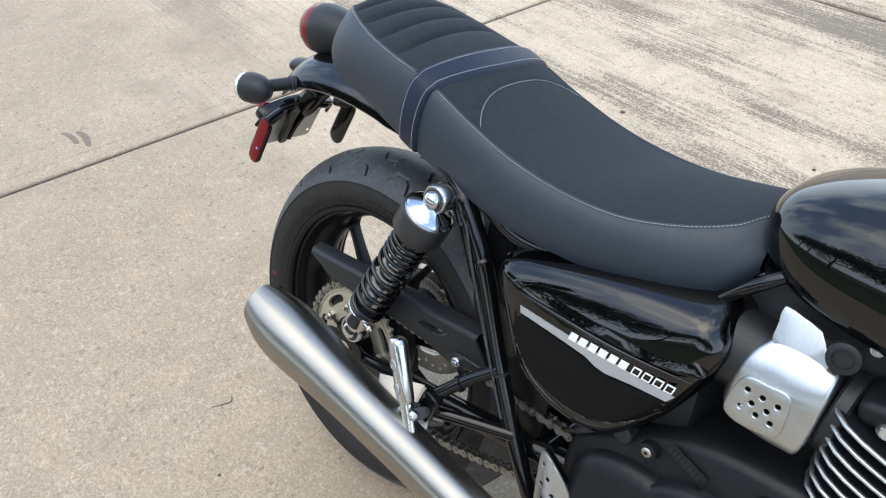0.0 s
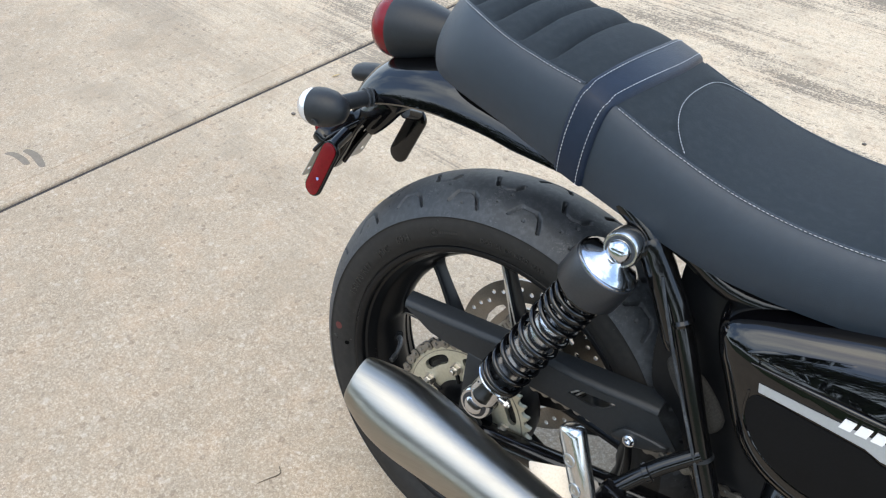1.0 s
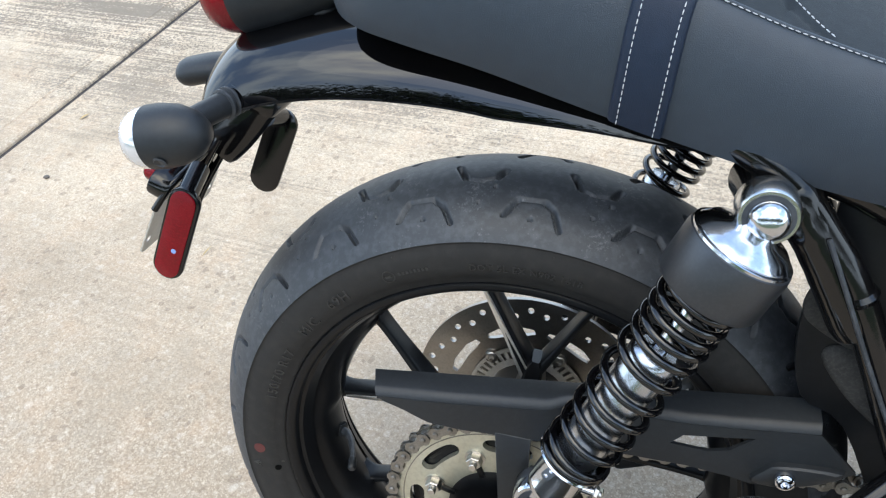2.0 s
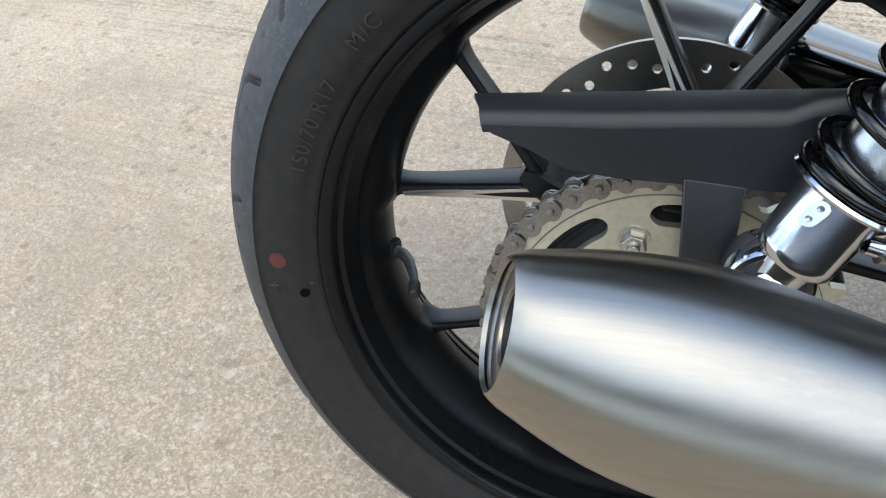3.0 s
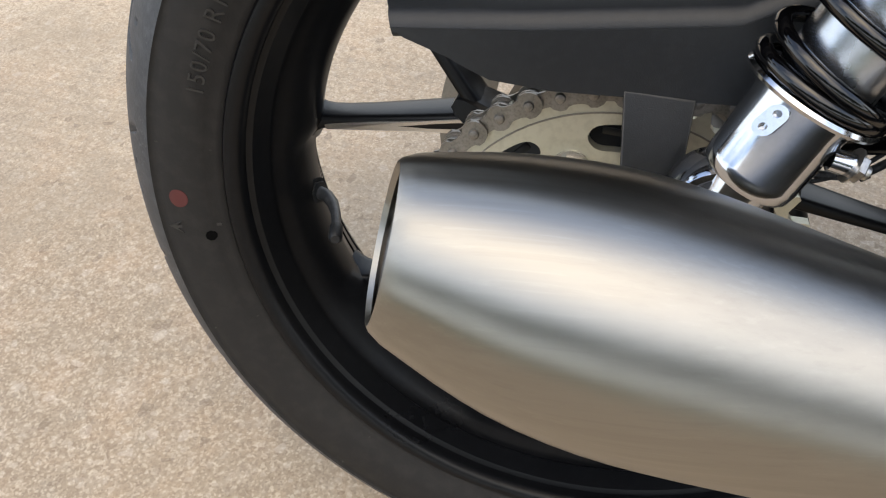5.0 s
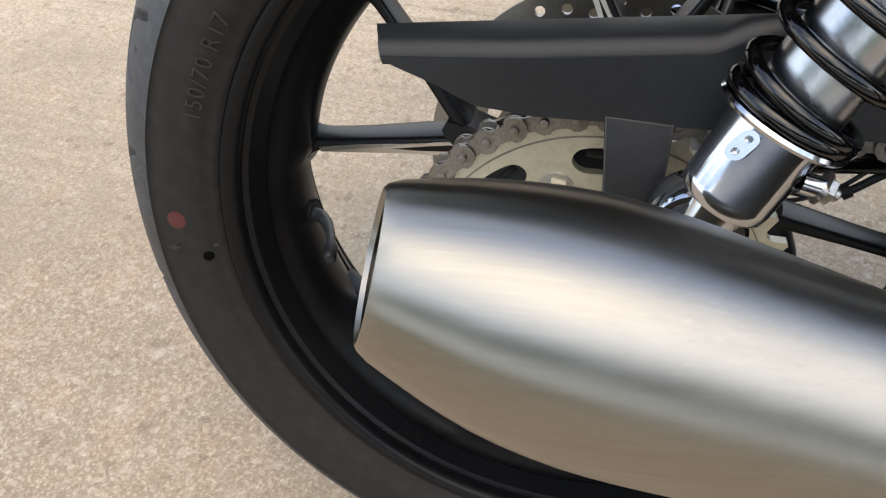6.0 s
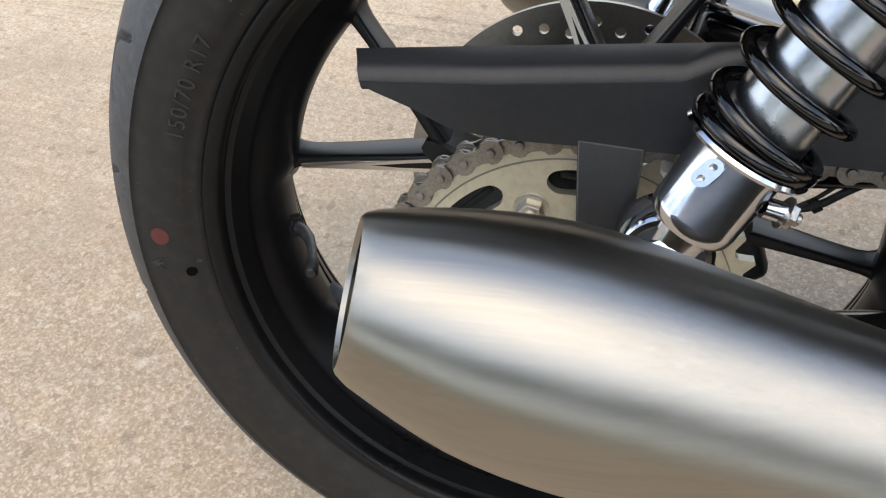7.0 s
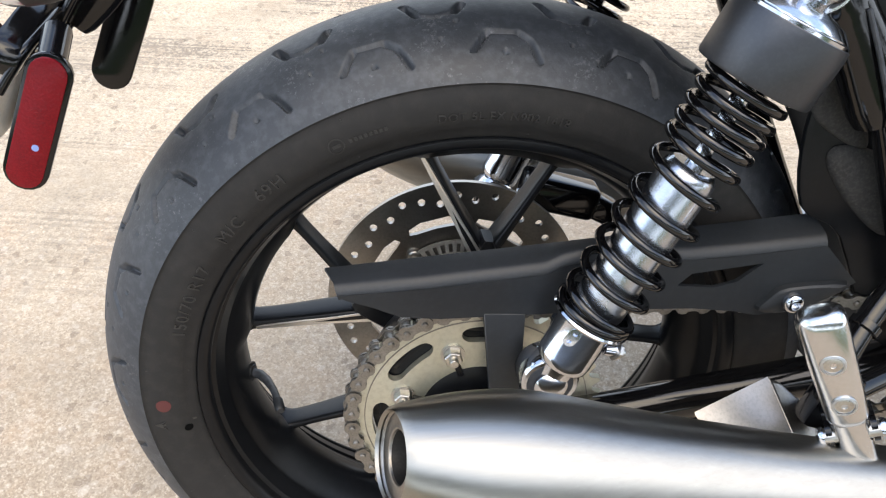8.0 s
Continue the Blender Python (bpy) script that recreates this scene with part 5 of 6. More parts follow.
def top_point(x, u, lift=0.0):
    _, zc, zs, ws, zb, wb = seat_at(x)
    z = zs + (zc - zs) * (1 - abs(u) ** 2.2)
    if x < 0.10:  # padded ribs on the passenger half
        near = min(abs(x + 0.012 * abs(u) ** 2 - r) for r in RIBS)
        z -= (0.0095 * math.exp(-((near / 0.0042) ** 2)) + 0.004 * math.exp(-((near / 0.014) ** 2))) * (1 - abs(u) ** 6)
    else:  # the rider's panel is sewn in along an arc
        edge = 0.181 + 0.041 * abs(u) ** 3.5
        z -= 0.0035 * math.exp(-(((x - edge) / 0.004) ** 2)) * (abs(u) < 0.97)
        if x > 0.145:
            z -= 0.003 * math.exp(-(((x - 0.187 - 0.03 * (1 - abs(u))) / 0.003) ** 2)) * (abs(u) > 0.74) * (abs(u) < 0.95)
    return Vector((x, ws * u, z + lift))


def side_point(x, v, s, lift=0.0):
    _, zc, zs, ws, zb, wb = seat_at(x)
    p = [(ws, zs), (ws + 0.010, zs - 0.003), (wb + 0.010, zs * 0.45 + zb * 0.55), (wb - 0.006, zb)]
    b = [(1 - v) ** 3, 3 * v * (1 - v) ** 2, 3 * v * v * (1 - v), v**3]
    return Vector((x, s * (sum(q[0] * c for q, c in zip(p, b)) + lift), sum(q[1] * c for q, c in zip(p, b))))


seat_x = np.r_[np.linspace(-0.131, -0.122, 5)[:-1], np.linspace(-0.122, 0.60, 240)]
bm = from_rings([[top_point(x, u) for u in np.linspace(-1, 1, 41)] for x in seat_x], False, False)
seat = part("seat", bm, SUEDE, bike, "long black seat with ribbed rear half and pale stitching", 60)
bm = bmesh.new()
for s in (-1, 1):
    from_rings([[side_point(x, v, s) for v in np.linspace(0, 1, 16)] for x in seat_x[::2]], False, False, bm)
for x, rev in ((seat_x[0], 1), (seat_x[-1], 1)):
    ring = [side_point(x, v, -1) for v in np.linspace(1, 0, 10)] + [top_point(x, u) for u in np.linspace(-0.8, 0.8, 9)] + [side_point(x, v, 1) for v in np.linspace(0, 1, 10)]
    bm.faces.new([bm.verts.new(p) for p in ring])
part("side_cover", bm, VINYL, seat, "smooth black vinyl seat sides", 60)
bm = from_rings([[side_point(x, 1, -1), side_point(x, 1, 1)] for x in seat_x[::4]], False, False)
part("base_pan", bm, PLASTIC, seat)


def across(x, lift):
    """A line over the seat from one lower edge to the other."""
    lean = lambda v: -0.018 * v  # noqa: E731
    left = [side_point(x + lean(v), v, -1, lift) for v in np.linspace(1, 0.03, 18)]
    right = [side_point(x + lean(v), v, 1, lift) for v in np.linspace(0.03, 1, 18)]
    top = [top_point(x + 0.020 * (1 - u * u), u, lift) for u in np.linspace(-0.97, 0.97, 31)]
    return left + top + right


W0, W1 = 0.106, 0.142
rows_s = [across(W0, 0.0), across(W0 + 0.0015, 0.0042), *[across(x, 0.0052) for x in np.linspace(W0 + 0.004, W1 - 0.004, 6)], across(W1 - 0.0015, 0.0042), across(W1, 0.0)]
part("strap", from_rings(rows_s, False, False), STRAP, seat, "bluish black strap across the seat", 60)


def stitches(line, step=0.0046, size=0.0031, r=0.00044, bm=None):
    """Short thread dashes along a line."""
    pts = [Vector(p) for p in line]
    s = np.r_[0, np.cumsum([(b - a).length for a, b in zip(pts, pts[1:])])]
    arr = np.array(pts)
    bm = bm or bmesh.new()
    for k in np.arange(0, s[-1] - size, step):
        a, b = (Vector([np.interp(q, s, arr[:, i]) for i in range(3)]) for q in (k, k + size))
        tube([a, a.lerp(b, 0.5), b], [r * 0.6, r, r * 0.6], 6, bm)
    return bm


for x in (W0 + 0.006, W1 - 0.006):
    tagged(part("stitching", stitches(across(x, 0.0057)), THREAD, seat, "pale grey stitching", 0), kind="stuff")
for s in (-1, 1):
    edge = [x for x in np.linspace(-0.114, 0.585, 200)]
    for run in ([x for x in edge if x < W0 - 0.001], [x for x in edge if x > W1 + 0.001]):
        line = [side_point(x, 0.045, s, 0.0006) + Vector((0, 0, 0.0008)) for x in run]
        tagged(part("stitching", stitches(line), THREAD, seat, smooth=0), kind="stuff")
        part("piping", tube([side_point(x, 0.0, s) + Vector((0, 0, 0.0003)) for x in run[::2]], 0.0016, 8), VINYL, seat)
arc = [top_point(0.185 + 0.041 * abs(u) ** 3.5, u, 0.0034) for u in np.linspace(-0.96, 0.96, 90)]
tagged(part("stitching", stitches(arc), THREAD, seat, smooth=0), kind="stuff")

# ---- tank ----
TANK = [(0.576, 0.474, 0.450, 0.030), (0.584, 0.489, 0.435, 0.062), (0.601, 0.504, 0.420, 0.088), (0.638, 0.521, 0.396, 0.108), (0.692, 0.535, 0.382, 0.122), (0.78, 0.548, 0.372, 0.134), (0.88, 0.555, 0.37, 0.140), (0.98, 0.548, 0.38, 0.135), (1.06, 0.525, 0.42, 0.11), (1.10, 0.495, 0.44, 0.07), (1.11, 0.48, 0.46, 0.03)]
line = curve([(x, a, b) for x, a, b, w in TANK], 60)
wide = curve([(x, w, 0) for x, a, b, w in TANK], 60)
rings = []
for p, q in zip(line, wide):
    x, zt, zb, w = p.x, p.y, p.z, q.y
    ring = []
    for k in range(48):
        a = 2 * math.pi * k / 48
        c, sn = math.cos(a), math.sin(a)
        y = w * math.copysign(abs(c) ** 0.72, c)
        zm = zb + (zt - zb) * 0.42
        z = zm + (zt - zm) * abs(sn) ** 0.8 if sn > 0 else zm - (zm - zb) * abs(sn) ** 0.6
        ring.append((x, y, z))
    rings.append(ring)
part("fuel_tank", from_rings(rings), GLOSS, bike, "gloss black teardrop fuel tank", 60)

# ---- side panel ----
panel_out = round_outline([(0.306, 0.333), (0.302, 0.30), (0.322, 0.250), (0.348, 0.195), (0.386, 0.160), (0.446, 0.143), (0.508, 0.157), (0.566, 0.225), (0.603, 0.300), (0.614, 0.350), (0.590, 0.380), (0.48, 0.372), (0.38, 0.352)], 5)
levels = [(1.0, -0.03), (1.0, 0.0), (0.985, 0.009), (0.955, 0.017), (0.91, 0.0235), (0.86, 0.0275), (0.80, 0.030), (0.6, 0.0325), (0.3, 0.034), (0.05, 0.0345)]


def panel_place(u, v, w):
    """The cover bulges outwards and its upper edge rolls inwards."""
    edge = float(np.interp(u, (0.306, 0.38, 0.48, 0.59, 0.614), (0.335, 0.353, 0.372, 0.380, 0.352)))
    roll = max(0.0, (v - edge + 0.034) / 0.034)
    return Vector((u, -0.1335 - w + 0.040 * roll * roll + 0.10 * max(0.0, v - 0.29), v))


panel = part("side_panel", pillow(panel_out, levels, panel_place), GLOSS, bike, "gloss black triangular side panel with a silver stripe", 60)
Y_P = -0.1685


def on_panel(lift):
    return lambda u, v, w: Vector((u, Y_P + 0.005 * ((u - 0.46) / 0.14) ** 2 - lift - w, v))


part("stripe", slab([(0.359, 0.2810), (0.41, 0.2785), (0.464, 0.2760), (0.53, 0.2715), (0.578, 0.2700), (0.570, 0.2595), (0.526, 0.2580), (0.492, 0.2545), (0.477, 0.2565), (0.462, 0.2625), (0.412, 0.2680), (0.361, 0.2715)], 0.0008, on_panel(0.0004)), DECAL, panel, "broad silver stripe")
part("raised_blade", slab(round_outline([(0.338, 0.306), (0.40, 0.326), (0.47, 0.338), (0.55, 0.334), (0.594, 0.316), (0.592, 0.302), (0.50, 0.2955), (0.42, 0.3)], 5), 0.011, lambda u, v, w: Vector((u, -0.1585 + 0.30 * (v - 0.295) - w + 0.004 * ((u - 0.46) / 0.14) ** 2, v)), bevel=0.0025), GLOSS, panel, smooth=40)
part("crease", tube([on_panel(0.0005)(p.x, p.y, 0) for p in curve([(0.346, 0.298, 0), (0.42, 0.2945, 0), (0.50, 0.2915, 0), (0.592, 0.2955, 0)], 24)], [0.0008 + 0.0022 * math.sin(math.pi * k / 23) for k in range(24)], 10), GLOSS, panel)
# the model badge, as plain slanted bars
for k in range(10):
    u0 = 0.4355 + 0.0139 * k + (0.003 if k > 5 else 0)
    v0 = 0.2735 - 0.0002 * k
    bar = [(u0, v0), (u0 + 0.0105, v0 - 0.0003), (u0 + 0.0135, v0 + 0.0105), (u0 + 0.003, v0 + 0.0108)]
    if k < 6:
        part("badge_bar", slab(bar, 0.0012, on_panel(0.0006)), WHITE, panel, "solid white badge bar")
    else:
        c0 = (sum(p[0] for p in bar) / 4, sum(p[1] for p in bar) / 4)
        part("badge_bar", slab(bar, 0.0012, on_panel(0.0006), [[(c0[0] + (p[0] - c0[0]) * 0.72, c0[1] + (p[1] - c0[1]) * 0.72) for p in bar]]), WHITE, panel, "white outlined badge bar")
        part("badge_core", slab([(c0[0] + (p[0] - c0[0]) * 0.7, c0[1] + (p[1] - c0[1]) * 0.7) for p in bar], 0.0010, on_panel(0.0006)), GLOSS, panel)
def cover_w(u, v):
    """How far the cover bulges at (u, v)."""
    cu, cv = sum(p[0] for p in panel_out) / len(panel_out), sum(p[1] for p in panel_out) / len(panel_out)
    a = math.atan2(v - cv, u - cu)
    rim = min(panel_out, key=lambda p: abs(math.remainder(math.atan2(p[1] - cv, p[0] - cu) - a, 2 * math.pi)))
    k = math.hypot(u - cu, v - cv) / math.hypot(rim[0] - cu, rim[1] - cv)
    return float(np.interp(k, [q[0] for q in levels[:0:-1]], [q[1] for q in levels[:0:-1]]))


inset_out = round_outline([(0.359, 0.266), (0.356, 0.236), (0.378, 0.205), (0.416, 0.185), (0.457, 0.179), (0.495, 0.184), (0.535, 0.208), (0.566, 0.243), (0.566, 0.2555), (0.526, 0.254), (0.492, 0.2505), (0.477, 0.2525), (0.462, 0.2585), (0.412, 0.264)], 4)
part("inset_plate", pillow(inset_out, [(1.0, -0.002), (0.995, 0.0014), (0.9, 0.0016), (0.7, 0.0018), (0.45, 0.0019), (0.2, 0.0019), (0.03, 0.0019)], lambda u, v, w: panel_place(u, v, cover_w(u, v) + w)), SATIN, panel, "satin black inset below the stripe", 50)
inset = curve([(0.352, 0.268, 0), (0.355, 0.236, 0), (0.378, 0.205, 0), (0.416, 0.184, 0), (0.457, 0.178, 0), (0.495, 0.183, 0), (0.535, 0.208, 0), (0.568, 0.245, 0)], 40)
part("inset_edge", tube([panel_place(p.x, p.y, 0.0305) for p in inset], 0.0016, 8), GLOSS, panel)
part("panel_lip", tube(curve([(0.352, -0.132, 0.245), (0.352, -0.136, 0.222), (0.358, -0.136, 0.195), (0.375, -0.134, 0.168)], 14), 0.004, 10), GLOSS, panel)

# ---- frame ----
frame_tube = part("frame_tube", tube(curve([(0.150, -0.118, 0.405), (0.200, -0.124, 0.375), (0.236, -0.126, 0.330), (0.266, -0.128, 0.278), (0.321, -0.130, 0.140), (0.368, -0.130, 0.040), (0.405, -0.128, -0.03), (0.43, -0.12, -0.09)], 40), 0.0125, 18), FRAME, bike, "gloss black tubular rear frame")
part("rear_stay", tube(curve([(0.150, 0.118, 0.405), (0.236, 0.126, 0.330), (0.321, 0.130, 0.140), (0.405, 0.128, -0.03), (0.43, 0.12, -0.09)], 30), 0.0125, 16), FRAME, frame_tube)
part("seat_rail", tube(curve([(0.15, -0.10, 0.42), (0.2, -0.112, 0.39), (0.25, -0.115, 0.362), (0.35, -0.11, 0.335), (0.6, -0.06, 0.40)], 30), 0.0125, 16), FRAME, frame_tube)
part("seat_rail", tube(curve([(0.15, 0.10, 0.42), (0.2, 0.112, 0.39), (0.25, 0.115, 0.362), (0.35, 0.11, 0.335), (0.6, 0.06, 0.40)], 30), 0.0125, 16), FRAME, frame_tube)
part("shock_lug", tube([(0.193, -0.10, 0.358), (0.193, -0.131, 0.358)], [0.022, 0.017], 20), FRAME, frame_tube)
part("shock_lug", tube([(0.193, 0.10, 0.358), (0.193, 0.131, 0.358)], [0.022, 0.017], 20), FRAME, frame_tube)
part("gusset", slab([(0.200, 0.385), (0.262, 0.345), (0.29, 0.35), (0.30, 0.375), (0.22, 0.41)], 0.006, xz(-0.118)), FRAME, frame_tube)
part("weld_bead", lathe([(-0.004, 0.0128), (0, 0.0145), (0.004, 0.0128)], (0.262, -0.1278, 0.288), (0.30, -0.129, 0.20), 18), FRAME, frame_tube)
part("cable_tie", lathe([(-0.0025, 0.0133), (-0.002, 0.0142), (0.002, 0.0142), (0.0025, 0.0133)], (0.322, -0.130, 0.138), (0.36, -0.13, 0.05), 18), PLASTIC, frame_tube)
part("wiring", tube(curve([(0.235, -0.139, 0.335), (0.25, -0.143, 0.30), (0.275, -0.144, 0.24), (0.315, -0.145, 0.15), (0.345, -0.144, 0.08)], 24), 0.0019, 8), RUBBER, frame_tube)
# inner mudguard and battery box fill the space ahead of the tyre
part("inner_guard", from_rings([[Vector((r * math.cos(a), y, r * math.sin(a))) for y, r in ((-0.075, 0.362), (-0.070, 0.372), (0, 0.380), (0.070, 0.372), (0.075, 0.362), (0.07, 0.367), (0, 0.375), (-0.07, 0.367))] for a in np.linspace(radians(-12), radians(34), 30)]), PLASTIC, bike, "black inner mudguard")
part("battery_box", block((0.22, 0.22, 0.22), pose(0.475, 0, 0.26), 0.012), PLASTIC, bike, "black battery box")
part("airbox", block((0.30, 0.15, 0.16), pose(0.70, 0, 0.33), 0.02, segments=3), PLASTIC, bike, "black airbox")
part("splash_plate", slab(round_outline([(0.250, 0.36), (0.243, 0.30), (0.234, 0.240), (0.244, 0.178), (0.280, 0.150), (0.330, 0.05), (0.385, 0.05), (0.385, 0.20), (0.37, 0.36), (0.30, 0.40)], 4), 0.006, xz(-0.096), bevel=0.001), RIM, bike, "black splash plate ahead of the tyre")
part("dusty_flap", pillow(round_outline([(0.2534, 0.2221), (0.2658, 0.2279), (0.2976, 0.2163), (0.330, 0.175), (0.3144, 0.1500), (0.2836, 0.1731), (0.2586, 0.2052)], 4), [(1, -0.002), (1, 0.002), (0.93, 0.005), (0.7, 0.0075), (0.3, 0.0085)], xz(-0.102)), DUSTY, bike, "dusty grey rubber flap", 50)
part("dusty_flap", pillow(round_outline([(0.2340, 0.2587), (0.2400, 0.2800), (0.2526, 0.2900), (0.2800, 0.2351), (0.2751, 0.2243), (0.2435, 0.2435)], 4), [(1, -0.002), (1, 0.001), (0.93, 0.003), (0.7, 0.0045), (0.3, 0.005)], xz(-0.102)), DUSTY, bike, "dusty grey rubber flap", 50)
part("tube_sleeve", tube(curve([(0.205, -0.121, 0.368), (0.218, -0.122, 0.348), (0.234, -0.123, 0.322), (0.252, -0.124, 0.286), (0.266, -0.125, 0.256)], 18), [0.0150, 0.0172, 0.0180, 0.0180, 0.0176, 0.0174, 0.0178, 0.0174, 0.0172, 0.0174, 0.0170, 0.0172, 0.0168, 0.0170, 0.0166, 0.0166, 0.0160, 0.0140], 20), FRAME, frame_tube, "gloss black sleeve round the frame tube")

# ---- passenger footrest ----
hanger_r = part("footrest_hanger", tube(curve([(0.322, -0.135, 0.145), (0.285, -0.155, 0.115), (0.252, -0.178, 0.082)], 14), 0.0095, 14), FRAME, bike, "gloss black tubular footrest hanger")
part("lower_tube", tube(curve([(0.365, -0.135, 0.058), (0.31, -0.155, 0.055), (0.250, -0.178, 0.052)], 14), 0.0095, 14), FRAME, hanger_r)
part("boss", block((0.03, 0.02, 0.05), pose(0.248, -0.186, 0.066, 0, 20, 0), 0.006), FRAME, hanger_r)
part("tube_band", lathe([(-0.004, 0.010), (-0.003, 0.012), (0.003, 0.012), (0.004, 0.010)], (0.278, -0.16, 0.108), (0.32, -0.136, 0.143), 16), FRAME, hanger_r)


def footrest():
    """The folded-up peg: a rounded flat bar with two screws, hinged at its foot."""
    low, top = Vector((0.239, -0.224, 0.080)), Vector((0.201, -0.216, 0.169))
    d = (top - low).normalized()
    n = Vector((-0.25, -0.95, -0.15))
    n = (n - d * n.dot(d)).normalized()
    u = d.cross(n)
    size = (top - low).length
    rings = []
    for t, w, h in ((0.0, 0.010, 0.007), (0.03, 0.0125, 0.0095), (0.08, 0.0138, 0.0108), (0.5, 0.0150, 0.0118), (0.9, 0.0158, 0.0122), (0.96, 0.0148, 0.0112), (0.99, 0.0115, 0.0085), (1.0, 0.007, 0.005)):
        c = low + d * size * t
        ring = []
        for k in range(28):
            a = 2 * math.pi * k / 28
            cc, ss = math.cos(a), math.sin(a)
            ring.append(c + u * w * math.copysign(abs(cc) ** 0.74, cc) + n * h * math.copysign(abs(ss) ** 0.74, ss))
        rings.append(ring)
    ob = part("footrest", from_rings(rings), POLISHED, bike, "folded-up polished alloy passenger footrest", 50)
    for t in (0.25, 0.62):
        c = low + d * size * t + n * 0.0112
        part("screw_pad", lathe([(0, 0.0082), (0.0012, 0.0080), (0.0016, 0.0066), (0.0004, 0.0064)], c, c + n, 24), ALU, ob)
        part("screw", lathe([(0, 0.0058), (0.001, 0.0058), (0.0014, 0.0046), (0.0014, 0.0022), (0.0003, 0.002)], c, c + n, 18), BOLT, ob)
    part("tongue", tube([low + d * 0.008, low - d * 0.042], [0.0125, 0.0115], 16, flat=0.75, up=n), POLISHED, ob)
    part("hinge_pin", tube([low - d * 0.012 - u * 0.022, low - d * 0.012 + u * 0.022], 0.0055, 14), BOLT, ob)
    for s in (-1, 1):
        part("clevis", slab(round_outline([(-0.011, -0.008), (0.014, -0.009), (0.018, 0.002), (0.006, 0.008), (-0.010, 0.007)]), 0.004, lambda a, b, w, s=s: low - d * 0.012 + u * (s * 0.0125 + s * w) - n * (a + 0.008) + d * b), FRAME, ob)
        part("pin_head", bolt(low - d * 0.012 + u * s * 0.018, u * s, 0.0072, 0.005), CHROME, ob)
    return ob


footrest()

# ---- engine side ----
case = part("crankcase", pillow(round_outline([(0.44, 0.06), (0.46, 0.13), (0.53, 0.175), (0.60, 0.205), (0.68, 0.215), (0.78, 0.21), (0.90, 0.17), (0.95, 0.08), (0.93, -0.03), (0.85, -0.10), (0.6, -0.12), (0.47, -0.06)], 5), [(1, -0.24), (1, -0.01), (0.985, 0.006), (0.95, 0.014), (0.9, 0.019), (0.6, 0.022), (0.2, 0.024)], xz(-0.118)), ENGINE, bike, "satin black engine casing", 50)
part("clutch_cover", lathe([(0, 0.098), (0.018, 0.096), (0.026, 0.088), (0.030, 0.07), (0.031, 0.01)], (0.64, -0.135, 0.06), (0.64, -1, 0.06), 56), ENGINE, case)
for x, z in ((0.558, 0.167), (0.626, 0.145), (0.70, 0.182)):
    part("bolt_boss", lathe([(0, 0.0125), (0.010, 0.0115), (0.011, 0.009)], (x, -0.138, z), (x, -1, z), 24), ENGINE, case)
    part("case_bolt", bolt((x, -0.1475, z), (0, -1, 0), 0.0066, 0.003), BOLT, case, "plated socket bolt")
tilt_n = [(0.574, 0.183), (0.581, 0.197), (0.634, 0.175), (0.630, 0.158)]
part("number_pad", slab(tilt_n, 0.002, xz(-0.1425), bevel=0.0006), ENGINE, case)
for k in range(8):
    t = 0.12 + 0.1 * k
    c = Vector((0.5775, 0, 0.190)).lerp(Vector((0.632, 0, 0.1665)), t)
    part("number_bar", block((0.003, 0.0012, 0.008), pose(c.x, -0.1448, c.z, 0, 23, 0), 0), PLASTIC, case)
part("case_knob", lathe([(0, 0.012), (0.02, 0.012), (0.022, 0.009)], (0.522, -0.125, 0.168), (0.522, -1, 0.168), 20), PLASTIC, case)
part("sump_pipe", tube(curve([(0.455, -0.13, 0.125), (0.475, -0.15, 0.15), (0.50, -0.14, 0.165)], 10), 0.006, 10), PLASTIC, case)

# perforated heel guard
heel_out = round_outline([(0.428, 0.082), (0.436, 0.098), (0.455, 0.094), (0.475, 0.066), (0.484, 0.03), (0.478, -0.03), (0.448, -0.04), (0.432, 0.02)], 5)
heel_holes = [circle(u, v, 0.0032, 10) for u, v in ((0.440, 0.080), (0.452, 0.064), (0.443, 0.050), (0.462, 0.042), (0.449, 0.028), (0.465, 0.016))]
heel = part("heel_guard", slab(heel_out, 0.004, lambda u, v, w: Vector((u, -0.172 - w + 0.016 * ((u - 0.455) / 0.03) ** 2, v)), heel_holes, bevel=0.001), ALU, bike, "perforated alloy heel guard")
part("heel_back", slab(heel_out, 0.002, lambda u, v, w: Vector((u, -0.164 - w + 0.016 * ((u - 0.455) / 0.03) ** 2, v)), bevel=0.0005), DARK, heel)
part("gear_cover", pillow(round_outline([(0.47, 0.095), (0.52, 0.135), (0.60, 0.13), (0.66, 0.07), (0.64, -0.02), (0.52, -0.06), (0.46, -0.02)], 5), [(1, 0), (0.98, 0.012), (0.9, 0.022), (0.7, 0.027), (0.3, 0.029)], xz(-0.136)), ENGINE, bike, "rounded satin black side casing", 50)

# throttle body cover
cov_out = round_outline([(0.620, 0.268), (0.640, 0.256), (0.690, 0.250), (0.708, 0.262), (0.716, 0.345), (0.704, 0.362), (0.655, 0.368), (0.634, 0.352), (0.622, 0.326), (0.615, 0.290)], 5)


def cover_place(u, v, w):
    """Wraps the cover round the intake: its upper half rolls back."""
    bow = 0.026 * (max(0, v - 0.318) / 0.05) ** 1.8 + 0.006 * (max(0, 0.275 - v) / 0.025) ** 2 + 0.006 * (max(0, 0.64 - u) / 0.025) ** 2
    return Vector((u, -0.131 - w + bow, v))


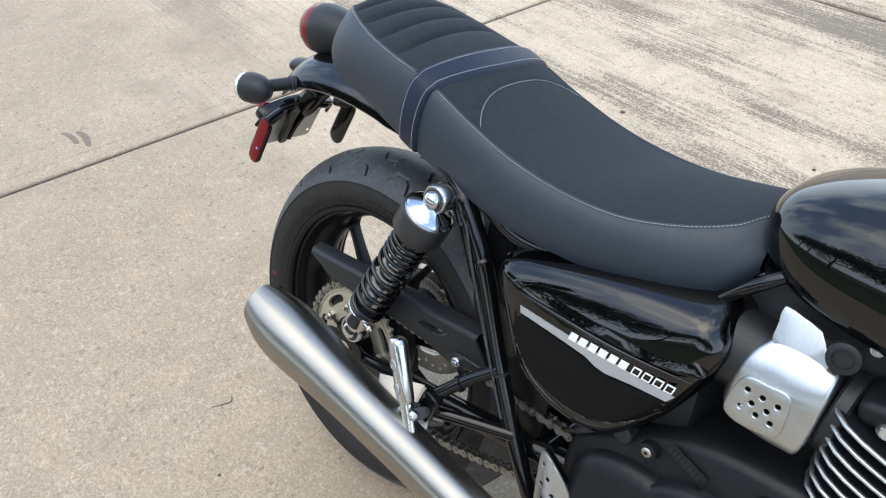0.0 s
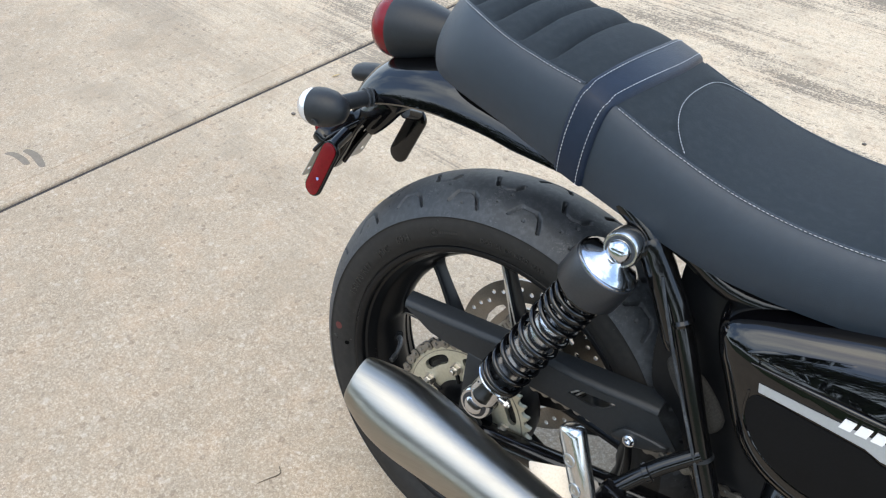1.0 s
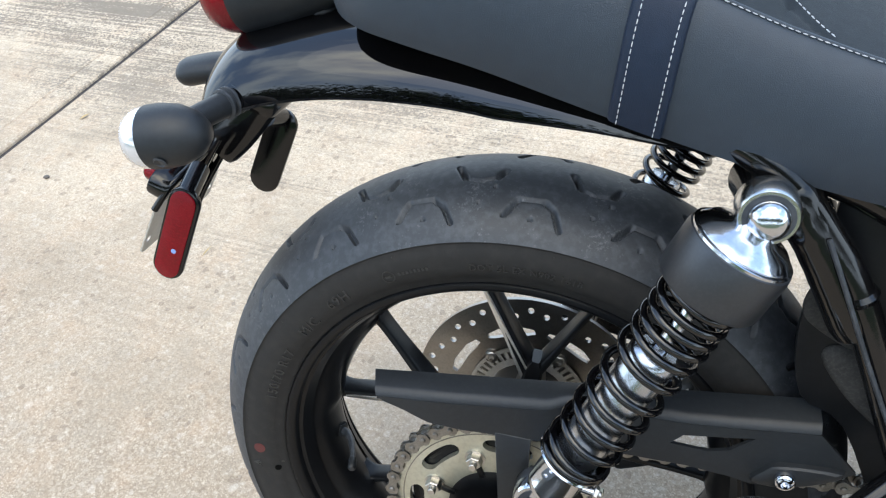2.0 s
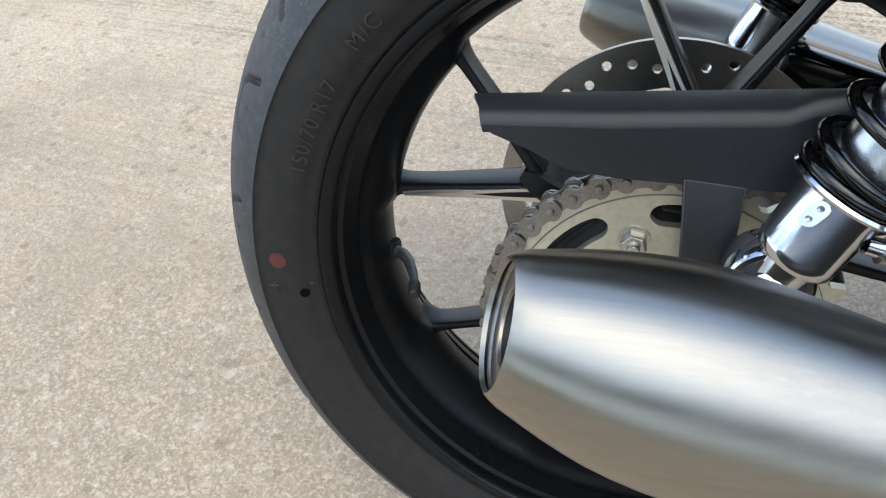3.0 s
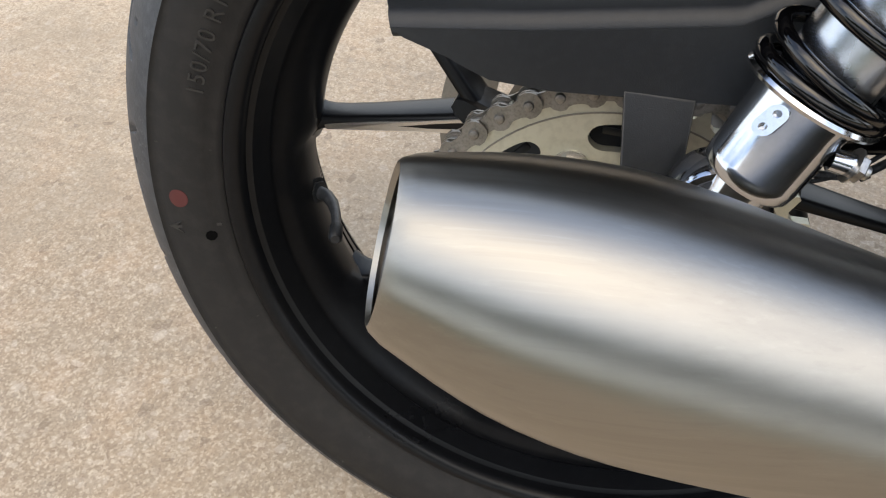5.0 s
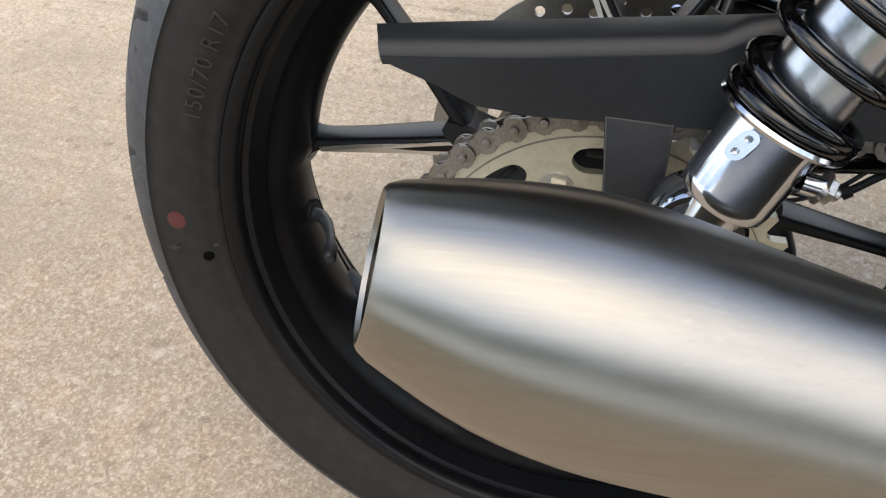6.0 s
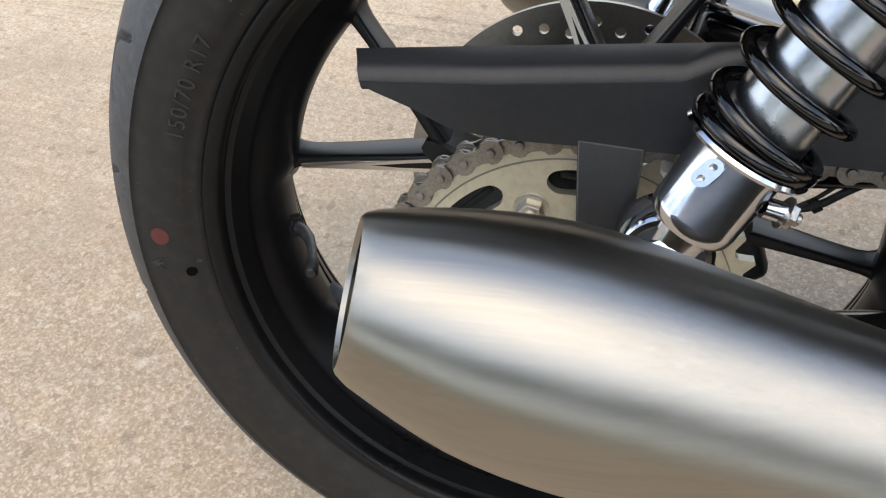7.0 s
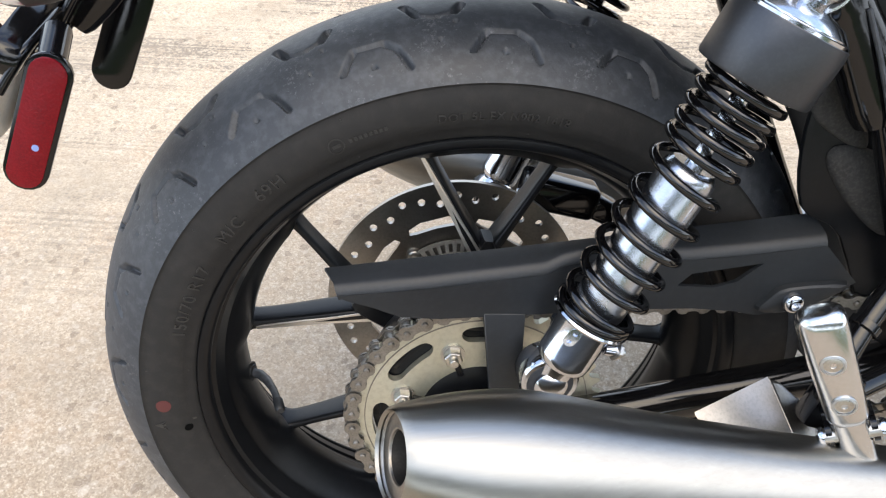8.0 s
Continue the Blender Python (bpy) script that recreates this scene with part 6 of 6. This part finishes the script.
cover = part("intake_cover", pillow(cov_out, [(1.0, -0.05), (1.0, 0.0), (0.985, 0.003), (0.95, 0.005), (0.9, 0.0062), (0.8, 0.007), (0.65, 0.0073), (0.5, 0.0075), (0.3, 0.0075), (0.1, 0.0075)], cover_place), ALU, bike, "satin alloy throttle body cover with drilled holes", 50)
part("tab", slab(round_outline([(0.648, 0.356), (0.641, 0.380), (0.640, 0.394), (0.646, 0.397), (0.678, 0.390), (0.687, 0.384), (0.702, 0.357)], 4), 0.003, lambda u, v, w: Vector((u, -0.1165 - w + 0.38 * max(0, v - 0.357), v)), bevel=0.001), ALU, cover)
pad_out = round_outline([(0.622, 0.273), (0.626, 0.298), (0.636, 0.321), (0.660, 0.323), (0.683, 0.322), (0.687, 0.300), (0.684, 0.270), (0.657, 0.262), (0.634, 0.264)], 4)
pad_holes = [circle(u, v, 0.0033, 14) for u, v in ((0.642, 0.308), (0.659, 0.3065), (0.676, 0.305), (0.650, 0.2945), (0.640, 0.285), (0.667, 0.2935), (0.6575, 0.2835), (0.674, 0.282))]
part("pad_back", slab(pad_out, 0.0006, lambda u, v, w: Vector((0.655 + (u - 0.655) * 0.93, cover_place(u, v, 0.0085 + w).y, 0.293 + (v - 0.293) * 0.93))), DARK, cover)
part("raised_pad", slab(pad_out, 0.0040, lambda u, v, w: cover_place(u, v, 0.0072 + w), pad_holes, bevel=0.0012), ALU, cover, smooth=60)
part("cover_bolt", bolt(cover_place(0.658, 0.2655, 0.008), (0, -1, -0.3), 0.0034, 0.002), ALU, cover)
part("intake_duct", lathe([(0, 0.03), (0.004, 0.048), (0.06, 0.045), (0.08, 0.04)], (0.575, -0.09, 0.325), (0.75, -0.085, 0.30), 32), PLASTIC, bike, "black intake duct")
part("throttle_band", lathe([(0, 0.050), (0.003, 0.053), (0.016, 0.053), (0.019, 0.05)], (0.715, -0.075, 0.30), (0.80, -0.075, 0.29), 40), PLASTIC, bike)
cap = part("sensor_cap", lathe([(0, 0.017), (0.012, 0.017), (0.014, 0.013), (0.014, 0.011), (0.011, 0.010)], (0.712, -0.112, 0.378), (0.74, -0.4, 0.40), 28), PLASTIC, bike, "round black sensor cap")
part("cap_bolt", nut((0.735, -0.10, 0.392), (0.2, -0.9, 0.2), 0.006, 0.006), BOLT, cap)
part("bracket_tube", tube(curve([(0.545, -0.092, 0.345), (0.559, -0.098, 0.356), (0.585, -0.102, 0.384), (0.612, -0.10, 0.410), (0.64, -0.085, 0.43)], 16), 0.008, 12), FRAME, bike, "gloss black frame bracket tube")
# cylinder with bright-edged fins
barrel = part("cylinder", block((0.16, 0.22, 0.17), pose(0.845, 0, 0.245, 0, 16, 0), 0.03, segments=4), ENGINE, bike, "black finned cylinder block")
for k in range(8):
    z = 0.176 + 0.0165 * k
    shape = round_outline([(-0.105, -0.125), (0.0, -0.142), (0.105, -0.125), (0.108, 0), (0.105, 0.125), (0, 0.142), (-0.105, 0.125), (-0.108, 0)], 5)
    fin = part("fin", slab(shape, 0.0042, lambda u, v, w, z=z: pose(0.828, 0, z, 0, 16, 0) @ Vector((u, v, w)), bevel=0.0008), ENGINE, barrel)
    rim_l = [pose(0.828, 0, z + 0.0021, 0, 16, 0) @ Vector((u * 1.002, v * 1.002, 0)) for u, v in shape if v < 0.02]
    rim_l = sorted(rim_l, key=lambda p: math.atan2(p.y, p.x - 0.828))
    part("fin_edge", tube(rim_l, 0.0029, 8, flat=0.8), ALU, barrel, "bright machined fin edge")
part("cylinder_head", block((0.19, 0.25, 0.07), pose(0.855, 0, 0.345, 0, 16, 0), 0.02, segments=4), ENGINE, barrel)
part("head_bolt", nut((0.775, -0.125, 0.328), (-0.1, -0.3, 1), 0.010, 0.010), BOLT, barrel)
part("head_cover", block((0.10, 0.06, 0.03), pose(0.79, -0.10, 0.345, 12, -8, 0), 0.012, segments=4), ENGINE, barrel)
